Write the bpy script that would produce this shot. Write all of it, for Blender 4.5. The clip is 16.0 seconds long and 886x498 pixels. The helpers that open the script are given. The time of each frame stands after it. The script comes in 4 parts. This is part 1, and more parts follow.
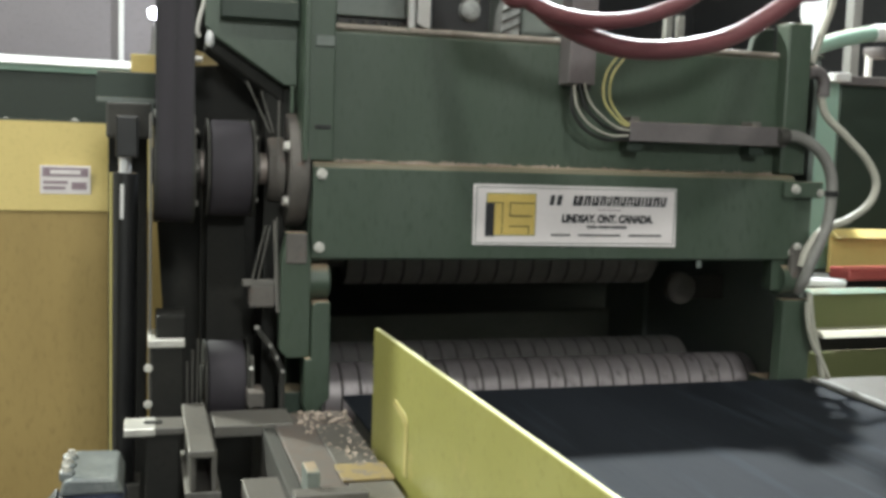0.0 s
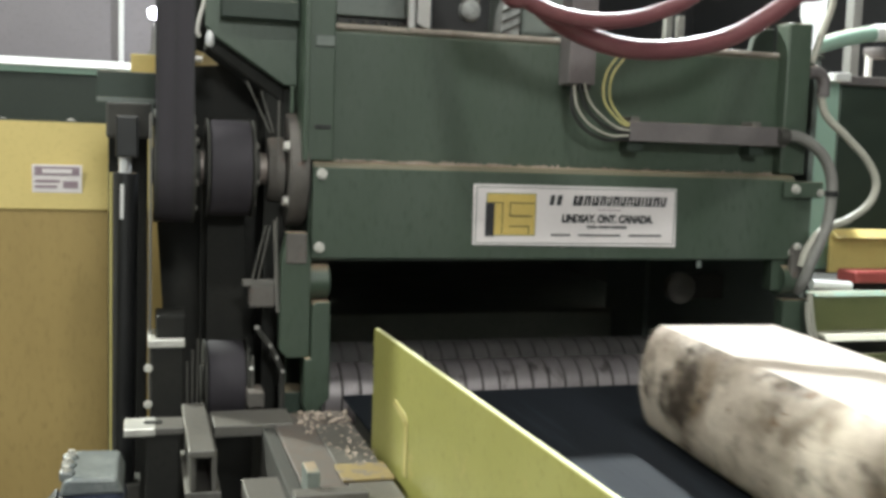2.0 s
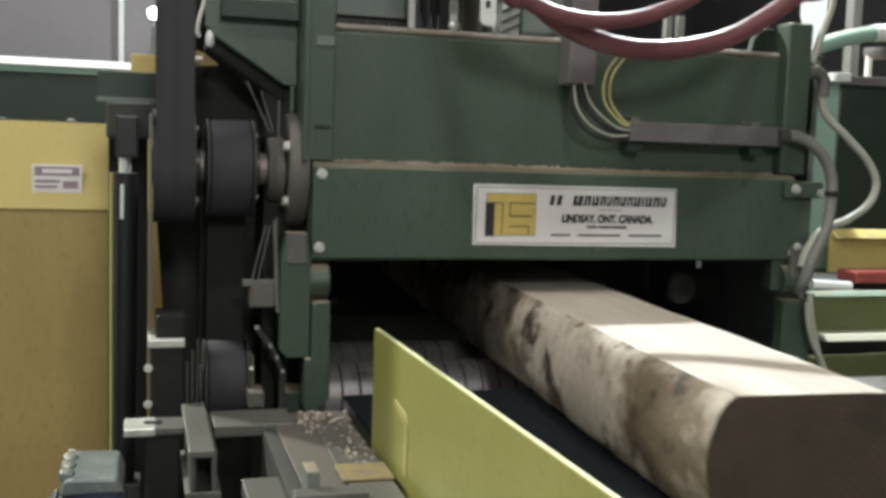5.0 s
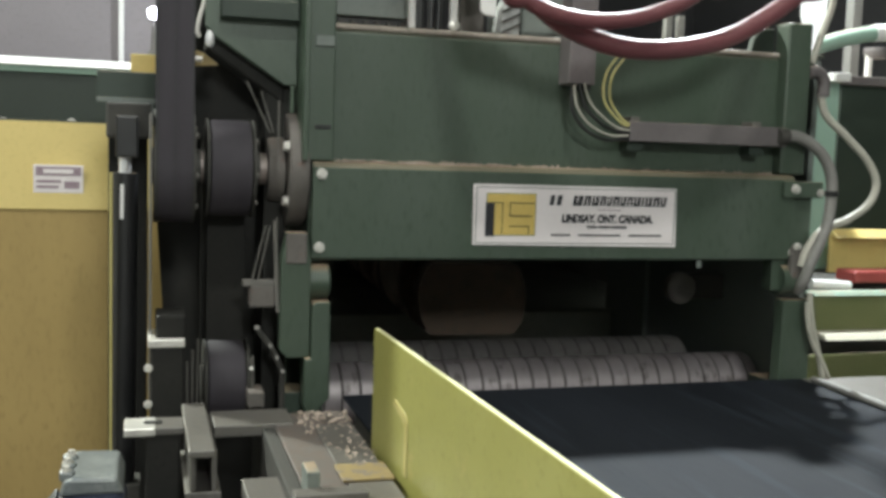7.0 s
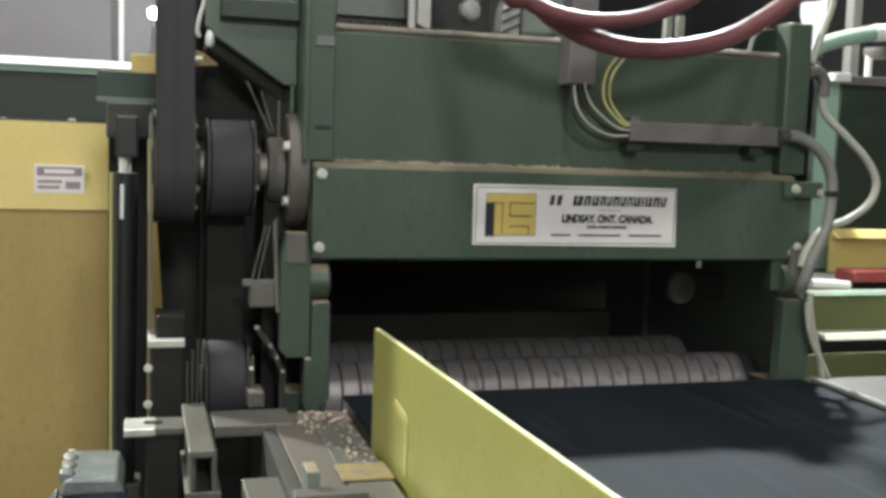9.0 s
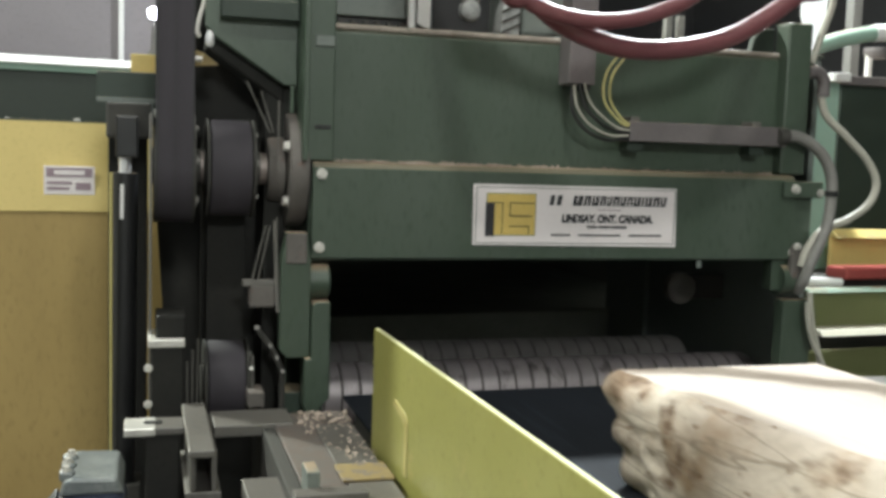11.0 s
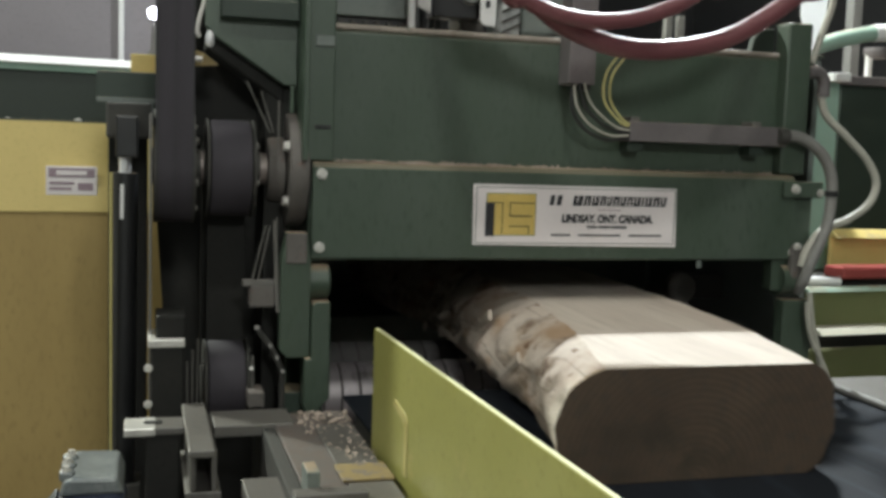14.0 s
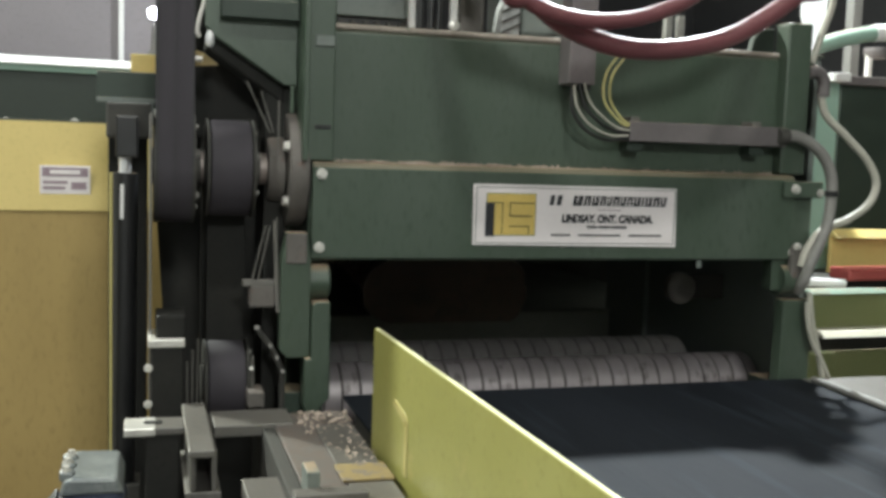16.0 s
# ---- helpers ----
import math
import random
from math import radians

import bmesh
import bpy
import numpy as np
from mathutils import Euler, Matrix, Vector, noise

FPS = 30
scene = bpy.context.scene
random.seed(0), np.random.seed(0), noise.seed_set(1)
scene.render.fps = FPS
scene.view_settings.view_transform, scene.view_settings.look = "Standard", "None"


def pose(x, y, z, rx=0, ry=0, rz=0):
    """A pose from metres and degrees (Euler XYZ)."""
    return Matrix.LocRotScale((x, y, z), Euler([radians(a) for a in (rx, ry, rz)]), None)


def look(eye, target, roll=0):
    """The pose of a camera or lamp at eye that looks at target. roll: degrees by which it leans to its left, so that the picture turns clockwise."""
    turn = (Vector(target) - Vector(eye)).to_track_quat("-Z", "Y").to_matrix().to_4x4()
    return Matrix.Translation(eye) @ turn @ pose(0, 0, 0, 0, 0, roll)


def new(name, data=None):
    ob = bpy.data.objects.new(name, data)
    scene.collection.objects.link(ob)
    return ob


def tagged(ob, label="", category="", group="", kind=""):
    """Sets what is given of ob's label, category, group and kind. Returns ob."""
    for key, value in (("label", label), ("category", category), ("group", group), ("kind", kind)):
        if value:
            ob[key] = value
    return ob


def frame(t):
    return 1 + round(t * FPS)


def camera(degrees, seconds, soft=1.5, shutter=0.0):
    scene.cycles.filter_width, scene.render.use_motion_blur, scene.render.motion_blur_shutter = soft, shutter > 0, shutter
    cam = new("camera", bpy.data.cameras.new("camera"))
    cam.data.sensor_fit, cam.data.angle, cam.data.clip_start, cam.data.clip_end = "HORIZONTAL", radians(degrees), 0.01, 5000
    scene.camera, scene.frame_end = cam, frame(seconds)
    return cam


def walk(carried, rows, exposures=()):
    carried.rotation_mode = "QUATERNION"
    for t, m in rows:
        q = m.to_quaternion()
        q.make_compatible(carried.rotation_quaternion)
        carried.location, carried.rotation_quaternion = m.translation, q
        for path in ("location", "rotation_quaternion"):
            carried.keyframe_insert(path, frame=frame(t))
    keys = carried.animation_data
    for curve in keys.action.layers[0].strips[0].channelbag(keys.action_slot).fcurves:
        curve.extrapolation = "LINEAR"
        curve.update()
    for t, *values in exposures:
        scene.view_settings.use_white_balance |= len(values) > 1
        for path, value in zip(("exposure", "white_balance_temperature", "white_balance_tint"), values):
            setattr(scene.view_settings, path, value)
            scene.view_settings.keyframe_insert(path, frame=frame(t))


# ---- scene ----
cam = camera(47.07, 16.0, soft=3.5, shutter=0.5)
STAND = look((0.000, -2.750, 1.620), (0.8526, 0.1100, 1.3147), 2.0)
walk(cam, [(0, STAND), (16, STAND)], exposures=[(0, 0.0), (1.6, 0.0), (2.5, -0.15), (3.2, -0.4), (4.2, -0.45), (6.2, -0.15), (9.2, 0.0), (11.0, -0.15), (11.6, -0.38), (12.2, -0.6), (12.8, -0.7), (13.6, -0.65), (14.2, -0.55), (15.0, -0.3), (16, -0.08)])

# ---- light: unseen high-bay lamps of the mill hall, two of them added fill ----
world = bpy.data.worlds.new("hall_air")
scene.world = world
world.use_nodes = True
world.node_tree.nodes["Background"].inputs[0].default_value = (0.75, 0.8, 0.9, 1)
world.node_tree.nodes["Background"].inputs[1].default_value = 0.02


def bay(x, y, z, watts, tint, size=0.45, aim=None):
    d = bpy.data.lights.new("hall_light", "AREA")
    d.shape, d.size, d.energy, d.color = "DISK", size, watts, tint
    ob = new("hall_light", d)
    ob.matrix_world = look((x, y, z), aim or (x, y + 0.001, 0))
    return ob


# Third and fifth are added fill, for the front faces and the yellow panels.
BAYS = [(3.5, 2.9, 6.2, 1150, (0.9, 0.98, 1.0), 0.28), (-3.6, 5.3, 6.2, 1650, (0.93, 1.0, 0.9), 0.42), (0.3, -9.5, 5.6, 335, (0.96, 1.0, 0.96), 1.2),
        (0.5, -2.8, 6.2, 120, (0.97, 1.0, 0.94), 0.4), (-2.7, -0.7, 6.2, 210, (0.98, 1.0, 0.94), 0.4)]
for b in BAYS:
    bay(b[0], b[1], b[2] - 0.36, b[3], b[4], b[5], (1.0, -0.6, 1.0))

# ---- materials ----


def mat(name, c1, c2, rough=0.5, metal=0.0, big=3.0, fine=60.0, bump=0.15, dust=None, dust_amount=0.5, wear=None, wear_at=0.62, stretch=(1, 1, 1), spec=0.5):
    m = bpy.data.materials.new(name)
    m.use_nodes = True
    t = m.node_tree
    n, ln = t.nodes, t.links
    p = n["Principled BSDF"]
    co = n.new("ShaderNodeTexCoord")
    mp = n.new("ShaderNodeMapping")
    mp.inputs["Scale"].default_value = stretch
    ln.new(co.outputs["Object"], mp.inputs[0])

    def noise_tex(s, detail=6, rgh=0.6):
        k = n.new("ShaderNodeTexNoise")
        k.inputs["Scale"].default_value, k.inputs["Detail"].default_value, k.inputs["Roughness"].default_value = s, detail, rgh
        ln.new(mp.outputs[0], k.inputs["Vector"])
        return k.outputs["Fac"]

    def ramp(src, a, b):
        r = n.new("ShaderNodeMapRange")
        r.inputs["From Min"].default_value, r.inputs["From Max"].default_value = a, b
        r.clamp = True
        ln.new(src, r.inputs["Value"])
        return r.outputs[0]

    def mix(fac, a, b):
        x = n.new("ShaderNodeMix")
        x.data_type = "RGBA"
        ln.new(fac, x.inputs[0])
        for v, s in ((a, x.inputs[6]), (b, x.inputs[7])):
            if isinstance(v, tuple):
                s.default_value = (*v, 1)
            else:
                ln.new(v, s)
        return x.outputs[2]
    f1, f2 = noise_tex(big), noise_tex(fine, 4)
    base = mix(ramp(f1, 0.3, 0.7), c1, c2)
    dark = tuple(v * 0.9 for v in c1)
    base = mix(ramp(f2, 0.52, 0.8), base, dark)
    if wear:
        base = mix(ramp(noise_tex(big * 3.1, 8, 0.7), wear_at, wear_at + 0.06), base, wear)
    if dust:
        g = n.new("ShaderNodeNewGeometry")
        sx = n.new("ShaderNodeSeparateXYZ")
        ln.new(g.outputs["Normal"], sx.inputs[0])
        mu = n.new("ShaderNodeMath")
        mu.operation = "MULTIPLY"
        ln.new(ramp(sx.outputs[2], 0.55, 0.9), mu.inputs[0])
        ln.new(ramp(noise_tex(big * 5, 6, 0.7), 0.62 - dust_amount * 0.5, 0.75 - dust_amount * 0.4), mu.inputs[1])
        base = mix(mu.outputs[0], base, dust)
    ln.new(base, p.inputs["Base Color"])
    rr = n.new("ShaderNodeMapRange")
    rr.inputs["To Min"].default_value, rr.inputs["To Max"].default_value = max(0.05, rough - 0.12), min(1, rough + 0.15)
    ln.new(f1, rr.inputs["Value"])
    ln.new(rr.outputs[0], p.inputs["Roughness"])
    p.inputs["Metallic"].default_value = metal
    p.inputs["Specular IOR Level"].default_value = spec
    if bump:
        bp = n.new("ShaderNodeBump")
        bp.inputs["Strength"].default_value, bp.inputs["Distance"].default_value = bump, 0.004
        ln.new(f2, bp.inputs["Height"])
        ln.new(bp.outputs[0], p.inputs["Normal"])
    return m


def glow(name, col, strength):
    m = bpy.data.materials.new(name)
    m.use_nodes = True
    p = m.node_tree.nodes["Principled BSDF"]
    p.inputs["Base Color"].default_value = (0.8, 0.8, 0.8, 1)
    p.inputs["Emission Color"].default_value = (*col, 1)
    p.inputs["Emission Strength"].default_value = strength
    return m


SAWDUST = (0.33, 0.25, 0.17)
GREEN = mat("green_enamel", (0.047, 0.072, 0.048), (0.076, 0.1, 0.077), 0.4, 0, 3.2, 90, 0.06, SAWDUST, 0.85, (0.1, 0.112, 0.085), 0.66, (1, 1, 0.3))
DKGREEN = mat("dark_green_paint", (0.023, 0.037, 0.027), (0.034, 0.05, 0.037), 0.5, 0, 3, 80, 0.08, SAWDUST, 0.5, (0.07, 0.08, 0.06), 0.68)
GREY_PANEL = mat("grey_green_panel", (0.13, 0.155, 0.14), (0.18, 0.2, 0.185), 0.5, 0, 3, 80, 0.05, SAWDUST, 0.4)
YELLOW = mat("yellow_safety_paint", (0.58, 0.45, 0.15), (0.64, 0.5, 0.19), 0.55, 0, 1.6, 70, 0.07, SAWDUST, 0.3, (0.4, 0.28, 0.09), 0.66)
# Darker than the upper yellow: weaker light on the upright panel is painted in.
SHADED_OCHRE = mat("shaded_ochre_paint", (0.345, 0.24, 0.084), (0.44, 0.318, 0.118), 0.6, 0, 2.2, 60, 0.06, SAWDUST, 0.3, (0.3, 0.21, 0.08), 0.64, (1, 1, 0.4))
# The pale dust colour here paints the highlight on the plate's top edge.
YELLOW_GUARD = mat("yellow_green_guard_paint", (0.275, 0.262, 0.066), (0.335, 0.318, 0.098), 0.42, 0, 3.5, 60, 0.06, (0.6, 0.58, 0.34), 0.9, (0.36, 0.31, 0.1), 0.6)
TABPAINT = mat("chipped_yellow_paint", (0.2, 0.145, 0.06), (0.27, 0.2, 0.085), 0.7, 0, 10, 90, 0.2, None, 0, (0.16, 0.13, 0.11), 0.52)
OCHRE_WEAR = mat("ochre_scuffed_steel", (0.4, 0.34, 0.11), (0.48, 0.42, 0.17), 0.6, 0, 12, 90, 0.1)
WORN_SHAFT = mat("worn_brown_shaft", (0.2, 0.165, 0.15), (0.3, 0.25, 0.23), 0.45, 0.3, 9, 90, 0.1, None, 0, (0.12, 0.09, 0.08), 0.6)
STEEL = mat("worn_steel", (0.13, 0.124, 0.115), (0.19, 0.18, 0.165), 0.45, 0.4, 9, 120, 0.12, (0.17, 0.155, 0.138), 0.5, (0.2, 0.12, 0.08), 0.66)
RUSTY = mat("rusty_deck_steel", (0.105, 0.096, 0.088), (0.155, 0.14, 0.128), 0.65, 0.2, 5, 90, 0.2, (0.14, 0.112, 0.095), 0.45, (0.15, 0.1, 0.085), 0.6)
ROLL = mat("worn_roll_steel", (0.3, 0.268, 0.275), (0.43, 0.385, 0.395), 0.42, 0.35, 5, 70, 0.12, None, 0, (0.16, 0.14, 0.14), 0.57)
GROOVE = mat("groove_floor_dark", (0.06, 0.054, 0.052), (0.09, 0.08, 0.078), 0.85, 0, 20, 120, 0.2)
PRESS_ROLL = mat("dark_roll_steel", (0.13, 0.12, 0.108), (0.19, 0.175, 0.155), 0.6, 0.1, 9, 70, 0.2)
# Near-black iron that carries the shade of the drive recess in its colour.
SHADE_BLACK = mat("shaded_black_iron", (0.014, 0.014, 0.013), (0.026, 0.025, 0.022), 0.7, 0.0, 6, 90, 0.15, None, 0, (0.035, 0.031, 0.024), 0.66, (1, 1, 1), 0.25)
# Darker copy of the roll steel: the deeper roller's shade is in its colour.
SHADED_ROLL = mat("shaded_roll_steel", (0.1, 0.094, 0.092), (0.15, 0.138, 0.135), 0.6, 0.1, 9, 70, 0.2, None, 0, (0.07, 0.06, 0.055), 0.58)
PALE_EDGE = mat("dusty_worn_edge", (0.27, 0.235, 0.2), (0.4, 0.35, 0.3), 0.8, 0, 14, 90, 0.2, None, 0, (0.1, 0.11, 0.085), 0.58)
BRIGHT = mat("bright_plated_steel", (0.58, 0.56, 0.52), (0.72, 0.7, 0.66), 0.32, 0.35, 8, 90, 0.04)
CHROME = mat("chrome_rod", (0.8, 0.8, 0.82), (0.85, 0.85, 0.87), 0.25, 0.5, 8, 90, 0.0)
RUBBER = mat("black_rubber_belting", (0.022, 0.022, 0.024), (0.034, 0.033, 0.036), 0.62, 0, 5, 120, 0.1, None, 0, (0.06, 0.055, 0.05), 0.68)
CONVEYOR = mat("conveyor_belt_rubber", (0.009, 0.0108, 0.0142), (0.0145, 0.017, 0.0222), 0.66, 0, 5.5, 110, 0.12, None, 0, (0.018, 0.022, 0.029), 0.55, (1, 0.06, 1), 0.14)
VBELT = mat("drive_belt_fabric", (0.036, 0.031, 0.038), (0.05, 0.044, 0.053), 0.75, 0, 5, 140, 0.1, None, 0, None, 0.6, (4, 0.4, 0.4))
# Interior steel lightened to stand in for veiling glare over the dark mouth.
VOID = mat("lifted_dark_steel", (0.17, 0.18, 0.15), (0.24, 0.25, 0.21), 0.85, 0, 4, 90, 0.1)
BLACK = mat("black_paint", (0.012, 0.012, 0.013), (0.02, 0.02, 0.021), 0.35, 0, 4, 90, 0.05, SAWDUST, 0.3)
SOOT = mat("grimy_black_steel", (0.04, 0.04, 0.036), (0.065, 0.06, 0.053), 0.75, 0.1, 5, 70, 0.2)
GREYBOX = mat("grey_steel_duct", (0.14, 0.125, 0.125), (0.19, 0.17, 0.17), 0.5, 0.2, 5, 90, 0.06, SAWDUST, 0.4)
REDHOSE = mat("red_rubber_hose", (0.15, 0.05, 0.058), (0.195, 0.068, 0.074), 0.38, 0, 5, 80, 0.06)
GREYHOSE = mat("grey_flexible_conduit", (0.2, 0.192, 0.182), (0.29, 0.28, 0.262), 0.5, 0.1, 5, 150, 0.2)
CABLE = mat("pale_cable_sheath", (0.4, 0.39, 0.33), (0.52, 0.5, 0.43), 0.45, 0, 6, 90, 0.05)
BLACKWIRE = mat("black_wire", (0.015, 0.015, 0.015), (0.03, 0.03, 0.03), 0.4, 0, 6, 90, 0.0)
YELLOWWIRE = mat("yellow_wire", (0.55, 0.5, 0.2), (0.6, 0.55, 0.25), 0.4, 0, 6, 90, 0.0)
MINT = mat("mint_green_paint", (0.27, 0.41, 0.33), (0.33, 0.47, 0.39), 0.5, 0, 3, 80, 0.05, SAWDUST, 0.4)
WHITE = mat("white_plastic", (0.78, 0.77, 0.76), (0.84, 0.83, 0.82), 0.4, 0, 4, 90, 0.03)
BEAMGREEN = mat("black_green_beam_paint", (0.016, 0.026, 0.018), (0.024, 0.035, 0.026), 0.5, 0, 3, 80, 0.08, SAWDUST, 0.3)
CREAM = mat("cream_rail_paint", (0.55, 0.52, 0.42), (0.66, 0.62, 0.5), 0.5, 0, 6, 90, 0.05)
SIGNWHITE = mat("white_sign_enamel", (0.8, 0.74, 0.74), (0.85, 0.79, 0.79), 0.35, 0, 5, 120, 0.0)
SIGNYELLOW = mat("yellow_sign_ink", (0.62, 0.45, 0.12), (0.7, 0.52, 0.16), 0.4, 0, 5, 120, 0.0)
INK = mat("black_sign_ink", (0.015, 0.015, 0.02), (0.03, 0.03, 0.035), 0.4, 0, 5, 120, 0.0)
EMBLEM_LINE = mat("dark_olive_sign_ink", (0.07, 0.06, 0.02), (0.1, 0.085, 0.03), 0.5, 0, 9, 120, 0.0)
MAUVE = mat("faded_sign_ink", (0.3, 0.22, 0.26), (0.36, 0.27, 0.3), 0.5, 0, 9, 120, 0.0)
REDPAINT = mat("red_paint", (0.3, 0.055, 0.05), (0.38, 0.08, 0.07), 0.4, 0, 5, 90, 0.05)
OLIVE = mat("olive_mesh_paint", (0.05, 0.06, 0.026), (0.075, 0.082, 0.038), 0.6, 0, 4, 90, 0.1, SAWDUST, 0.4)
OLIVE_BAR = mat("olive_lattice_paint", (0.2, 0.22, 0.09), (0.25, 0.26, 0.12), 0.55, 0, 4, 90, 0.1)
BLUEGREY = mat("blue_grey_motor_paint", (0.04, 0.055, 0.075), (0.07, 0.088, 0.11), 0.35, 0, 5, 80, 0.08, (0.13, 0.14, 0.15), 0.45)
NAVY = mat("dark_navy_enamel", (0.022, 0.028, 0.05), (0.04, 0.048, 0.08), 0.35, 0, 5, 80, 0.08)
# Pale colour stands in for the white highlights on the motor's top.
PALE_CAP = mat("pale_highlight_alloy", (0.12, 0.135, 0.14), (0.24, 0.255, 0.25), 0.4, 0.25, 14, 90, 0.15, None, 0, (0.13, 0.15, 0.17), 0.58)
CAST = mat("grey_cast_alloy", (0.22, 0.225, 0.22), (0.42, 0.43, 0.42), 0.6, 0.1, 22, 60, 0.5, None, 0, (0.1, 0.1, 0.1), 0.6)
CLAD = mat("lilac_grey_cladding", (0.22, 0.198, 0.212), (0.268, 0.242, 0.258), 0.5, 0.1, 0.8, 40, 0.04)
# Unseen roof and walls are lightened to act as reflectors for soft fill.
SHEET = mat("pale_bounce_sheeting", (0.6, 0.6, 0.58), (0.7, 0.7, 0.68), 0.55, 0.0, 0.8, 40, 0.04)
DARKWALL = mat("dark_hall_wall", (0.045, 0.045, 0.05), (0.07, 0.068, 0.072), 0.8, 0, 0.7, 20, 0.1)
CONCRETE = mat("stained_concrete", (0.13, 0.125, 0.115), (0.2, 0.19, 0.175), 0.85, 0, 0.8, 30, 0.2, None, 0, (0.08, 0.075, 0.07), 0.62)
THINWHITE = bpy.data.materials.new("thin_white_sheet")
THINWHITE.use_nodes = True
_n = THINWHITE.node_tree.nodes
_t = _n.new("ShaderNodeBsdfTranslucent")
_t.inputs[0].default_value = (0.9, 0.9, 0.9, 1)
_m = _n.new("ShaderNodeMixShader")
_m.inputs[0].default_value = 0.65
THINWHITE.node_tree.links.new(_n["Principled BSDF"].outputs[0], _m.inputs[1])
THINWHITE.node_tree.links.new(_t.outputs[0], _m.inputs[2])
THINWHITE.node_tree.links.new(_m.outputs[0], _n["Material Output"].inputs[0])
LAMPGLASS = glow("lamp_glass", (0.8, 0.83, 1.0), 25)
BAYGLASS = glow("bay_lamp_glass", (0.95, 1.0, 0.97), 6)

# ---- builders ----
ORIGIN = {}


def thing(name, at, label, category, group="", kind=""):
    ob = new(name)
    ob.location = at
    ob.empty_display_size = 0.1
    ORIGIN[ob] = Vector(at)
    return tagged(ob, label, category, group, kind)


def part(name, bm, material, parent=None, label="", origin=None, smooth=False):
    """One mesh object, built at its place in the hall, under a thing or under a part."""
    o = Vector(origin) if origin is not None else (ORIGIN[parent] if parent else Vector((0, 0, 0)))
    bmesh.ops.translate(bm, vec=-o, verts=bm.verts)
    me = bpy.data.meshes.new(name)
    if smooth:
        for f in bm.faces:
            f.smooth = True
    bm.to_mesh(me)
    bm.free()
    for k in (material if isinstance(material, (list, tuple)) else [material]):
        me.materials.append(k)
    if smooth:
        me.set_sharp_from_angle(angle=radians(38))
    ob = new(name, me)
    ORIGIN[ob] = o
    if parent:
        ob.parent = parent
        ob.location = o - ORIGIN[parent]
    else:
        ob.location = o
    if label:
        ob["label"] = label
    return ob


def box(x0, x1, y0, y1, z0, z1, bev=0.003, bm=None):
    bm = bm or bmesh.new()
    r = bmesh.ops.create_cube(bm, size=1.0, matrix=Matrix.Translation(((x0 + x1) / 2, (y0 + y1) / 2, (z0 + z1) / 2)) @ Matrix.Diagonal((abs(x1 - x0), abs(y1 - y0), abs(z1 - z0), 1)))
    if bev:
        es = list({e for v in r["verts"] for e in v.link_edges})
        bmesh.ops.bevel(bm, geom=es, offset=bev, segments=2, affect="EDGES", profile=0.5)
    return bm


def prism(pts, axis, a, b, bev=0.003, bm=None):
    """pts: outline in the two axes other than axis, in order; pushed from a to b along axis."""
    bm = bm or bmesh.new()
    k = "xyz".index(axis)

    def w(p, v):
        q = list(p)
        q.insert(k, v)
        return q
    va = [bm.verts.new(w(p, a)) for p in pts]
    vb = [bm.verts.new(w(p, b)) for p in pts]
    fs = [bm.faces.new(va), bm.faces.new(vb[::-1])]
    n = len(pts)
    for i in range(n):
        fs.append(bm.faces.new((va[i], vb[i], vb[(i + 1) % n], va[(i + 1) % n])))
    bmesh.ops.recalc_face_normals(bm, faces=fs)
    if bev:
        es = list({e for f in fs for e in f.edges})
        bmesh.ops.bevel(bm, geom=es, offset=bev, segments=2, affect="EDGES", profile=0.5)
    return bm


def lathe(profile, axis, centre, seg=32, bm=None):
    """profile: (along, radius) pairs, turned about the axis through centre."""
    bm = bm or bmesh.new()
    k = "xyz".index(axis)
    rings = []
    for a, r in profile:
        ring = []
        for i in range(seg):
            u = 2 * math.pi * i / seg
            q = [r * math.cos(u), r * math.sin(u)]
            q.insert(k, a)
            ring.append(bm.verts.new([q[j] + (centre[j] if j != k else 0) for j in range(3)]))
        rings.append(ring)
    fs = [bm.faces.new(rings[0]), bm.faces.new(rings[-1])]
    for p, q in zip(rings, rings[1:]):
        for i in range(seg):
            fs.append(bm.faces.new((p[i], p[(i + 1) % seg], q[(i + 1) % seg], q[i])))
    bmesh.ops.recalc_face_normals(bm, faces=fs)
    return bm


def rod(p, q, r, seg=16, bm=None):
    bm = bm or bmesh.new()
    p, q = Vector(p), Vector(q)
    d = q - p
    m = Matrix.Translation((p + q) / 2) @ d.to_track_quat("Z", "Y").to_matrix().to_4x4()
    bmesh.ops.create_cone(bm, cap_ends=True, segments=seg, radius1=r, radius2=r, depth=d.length, matrix=m)
    return bm


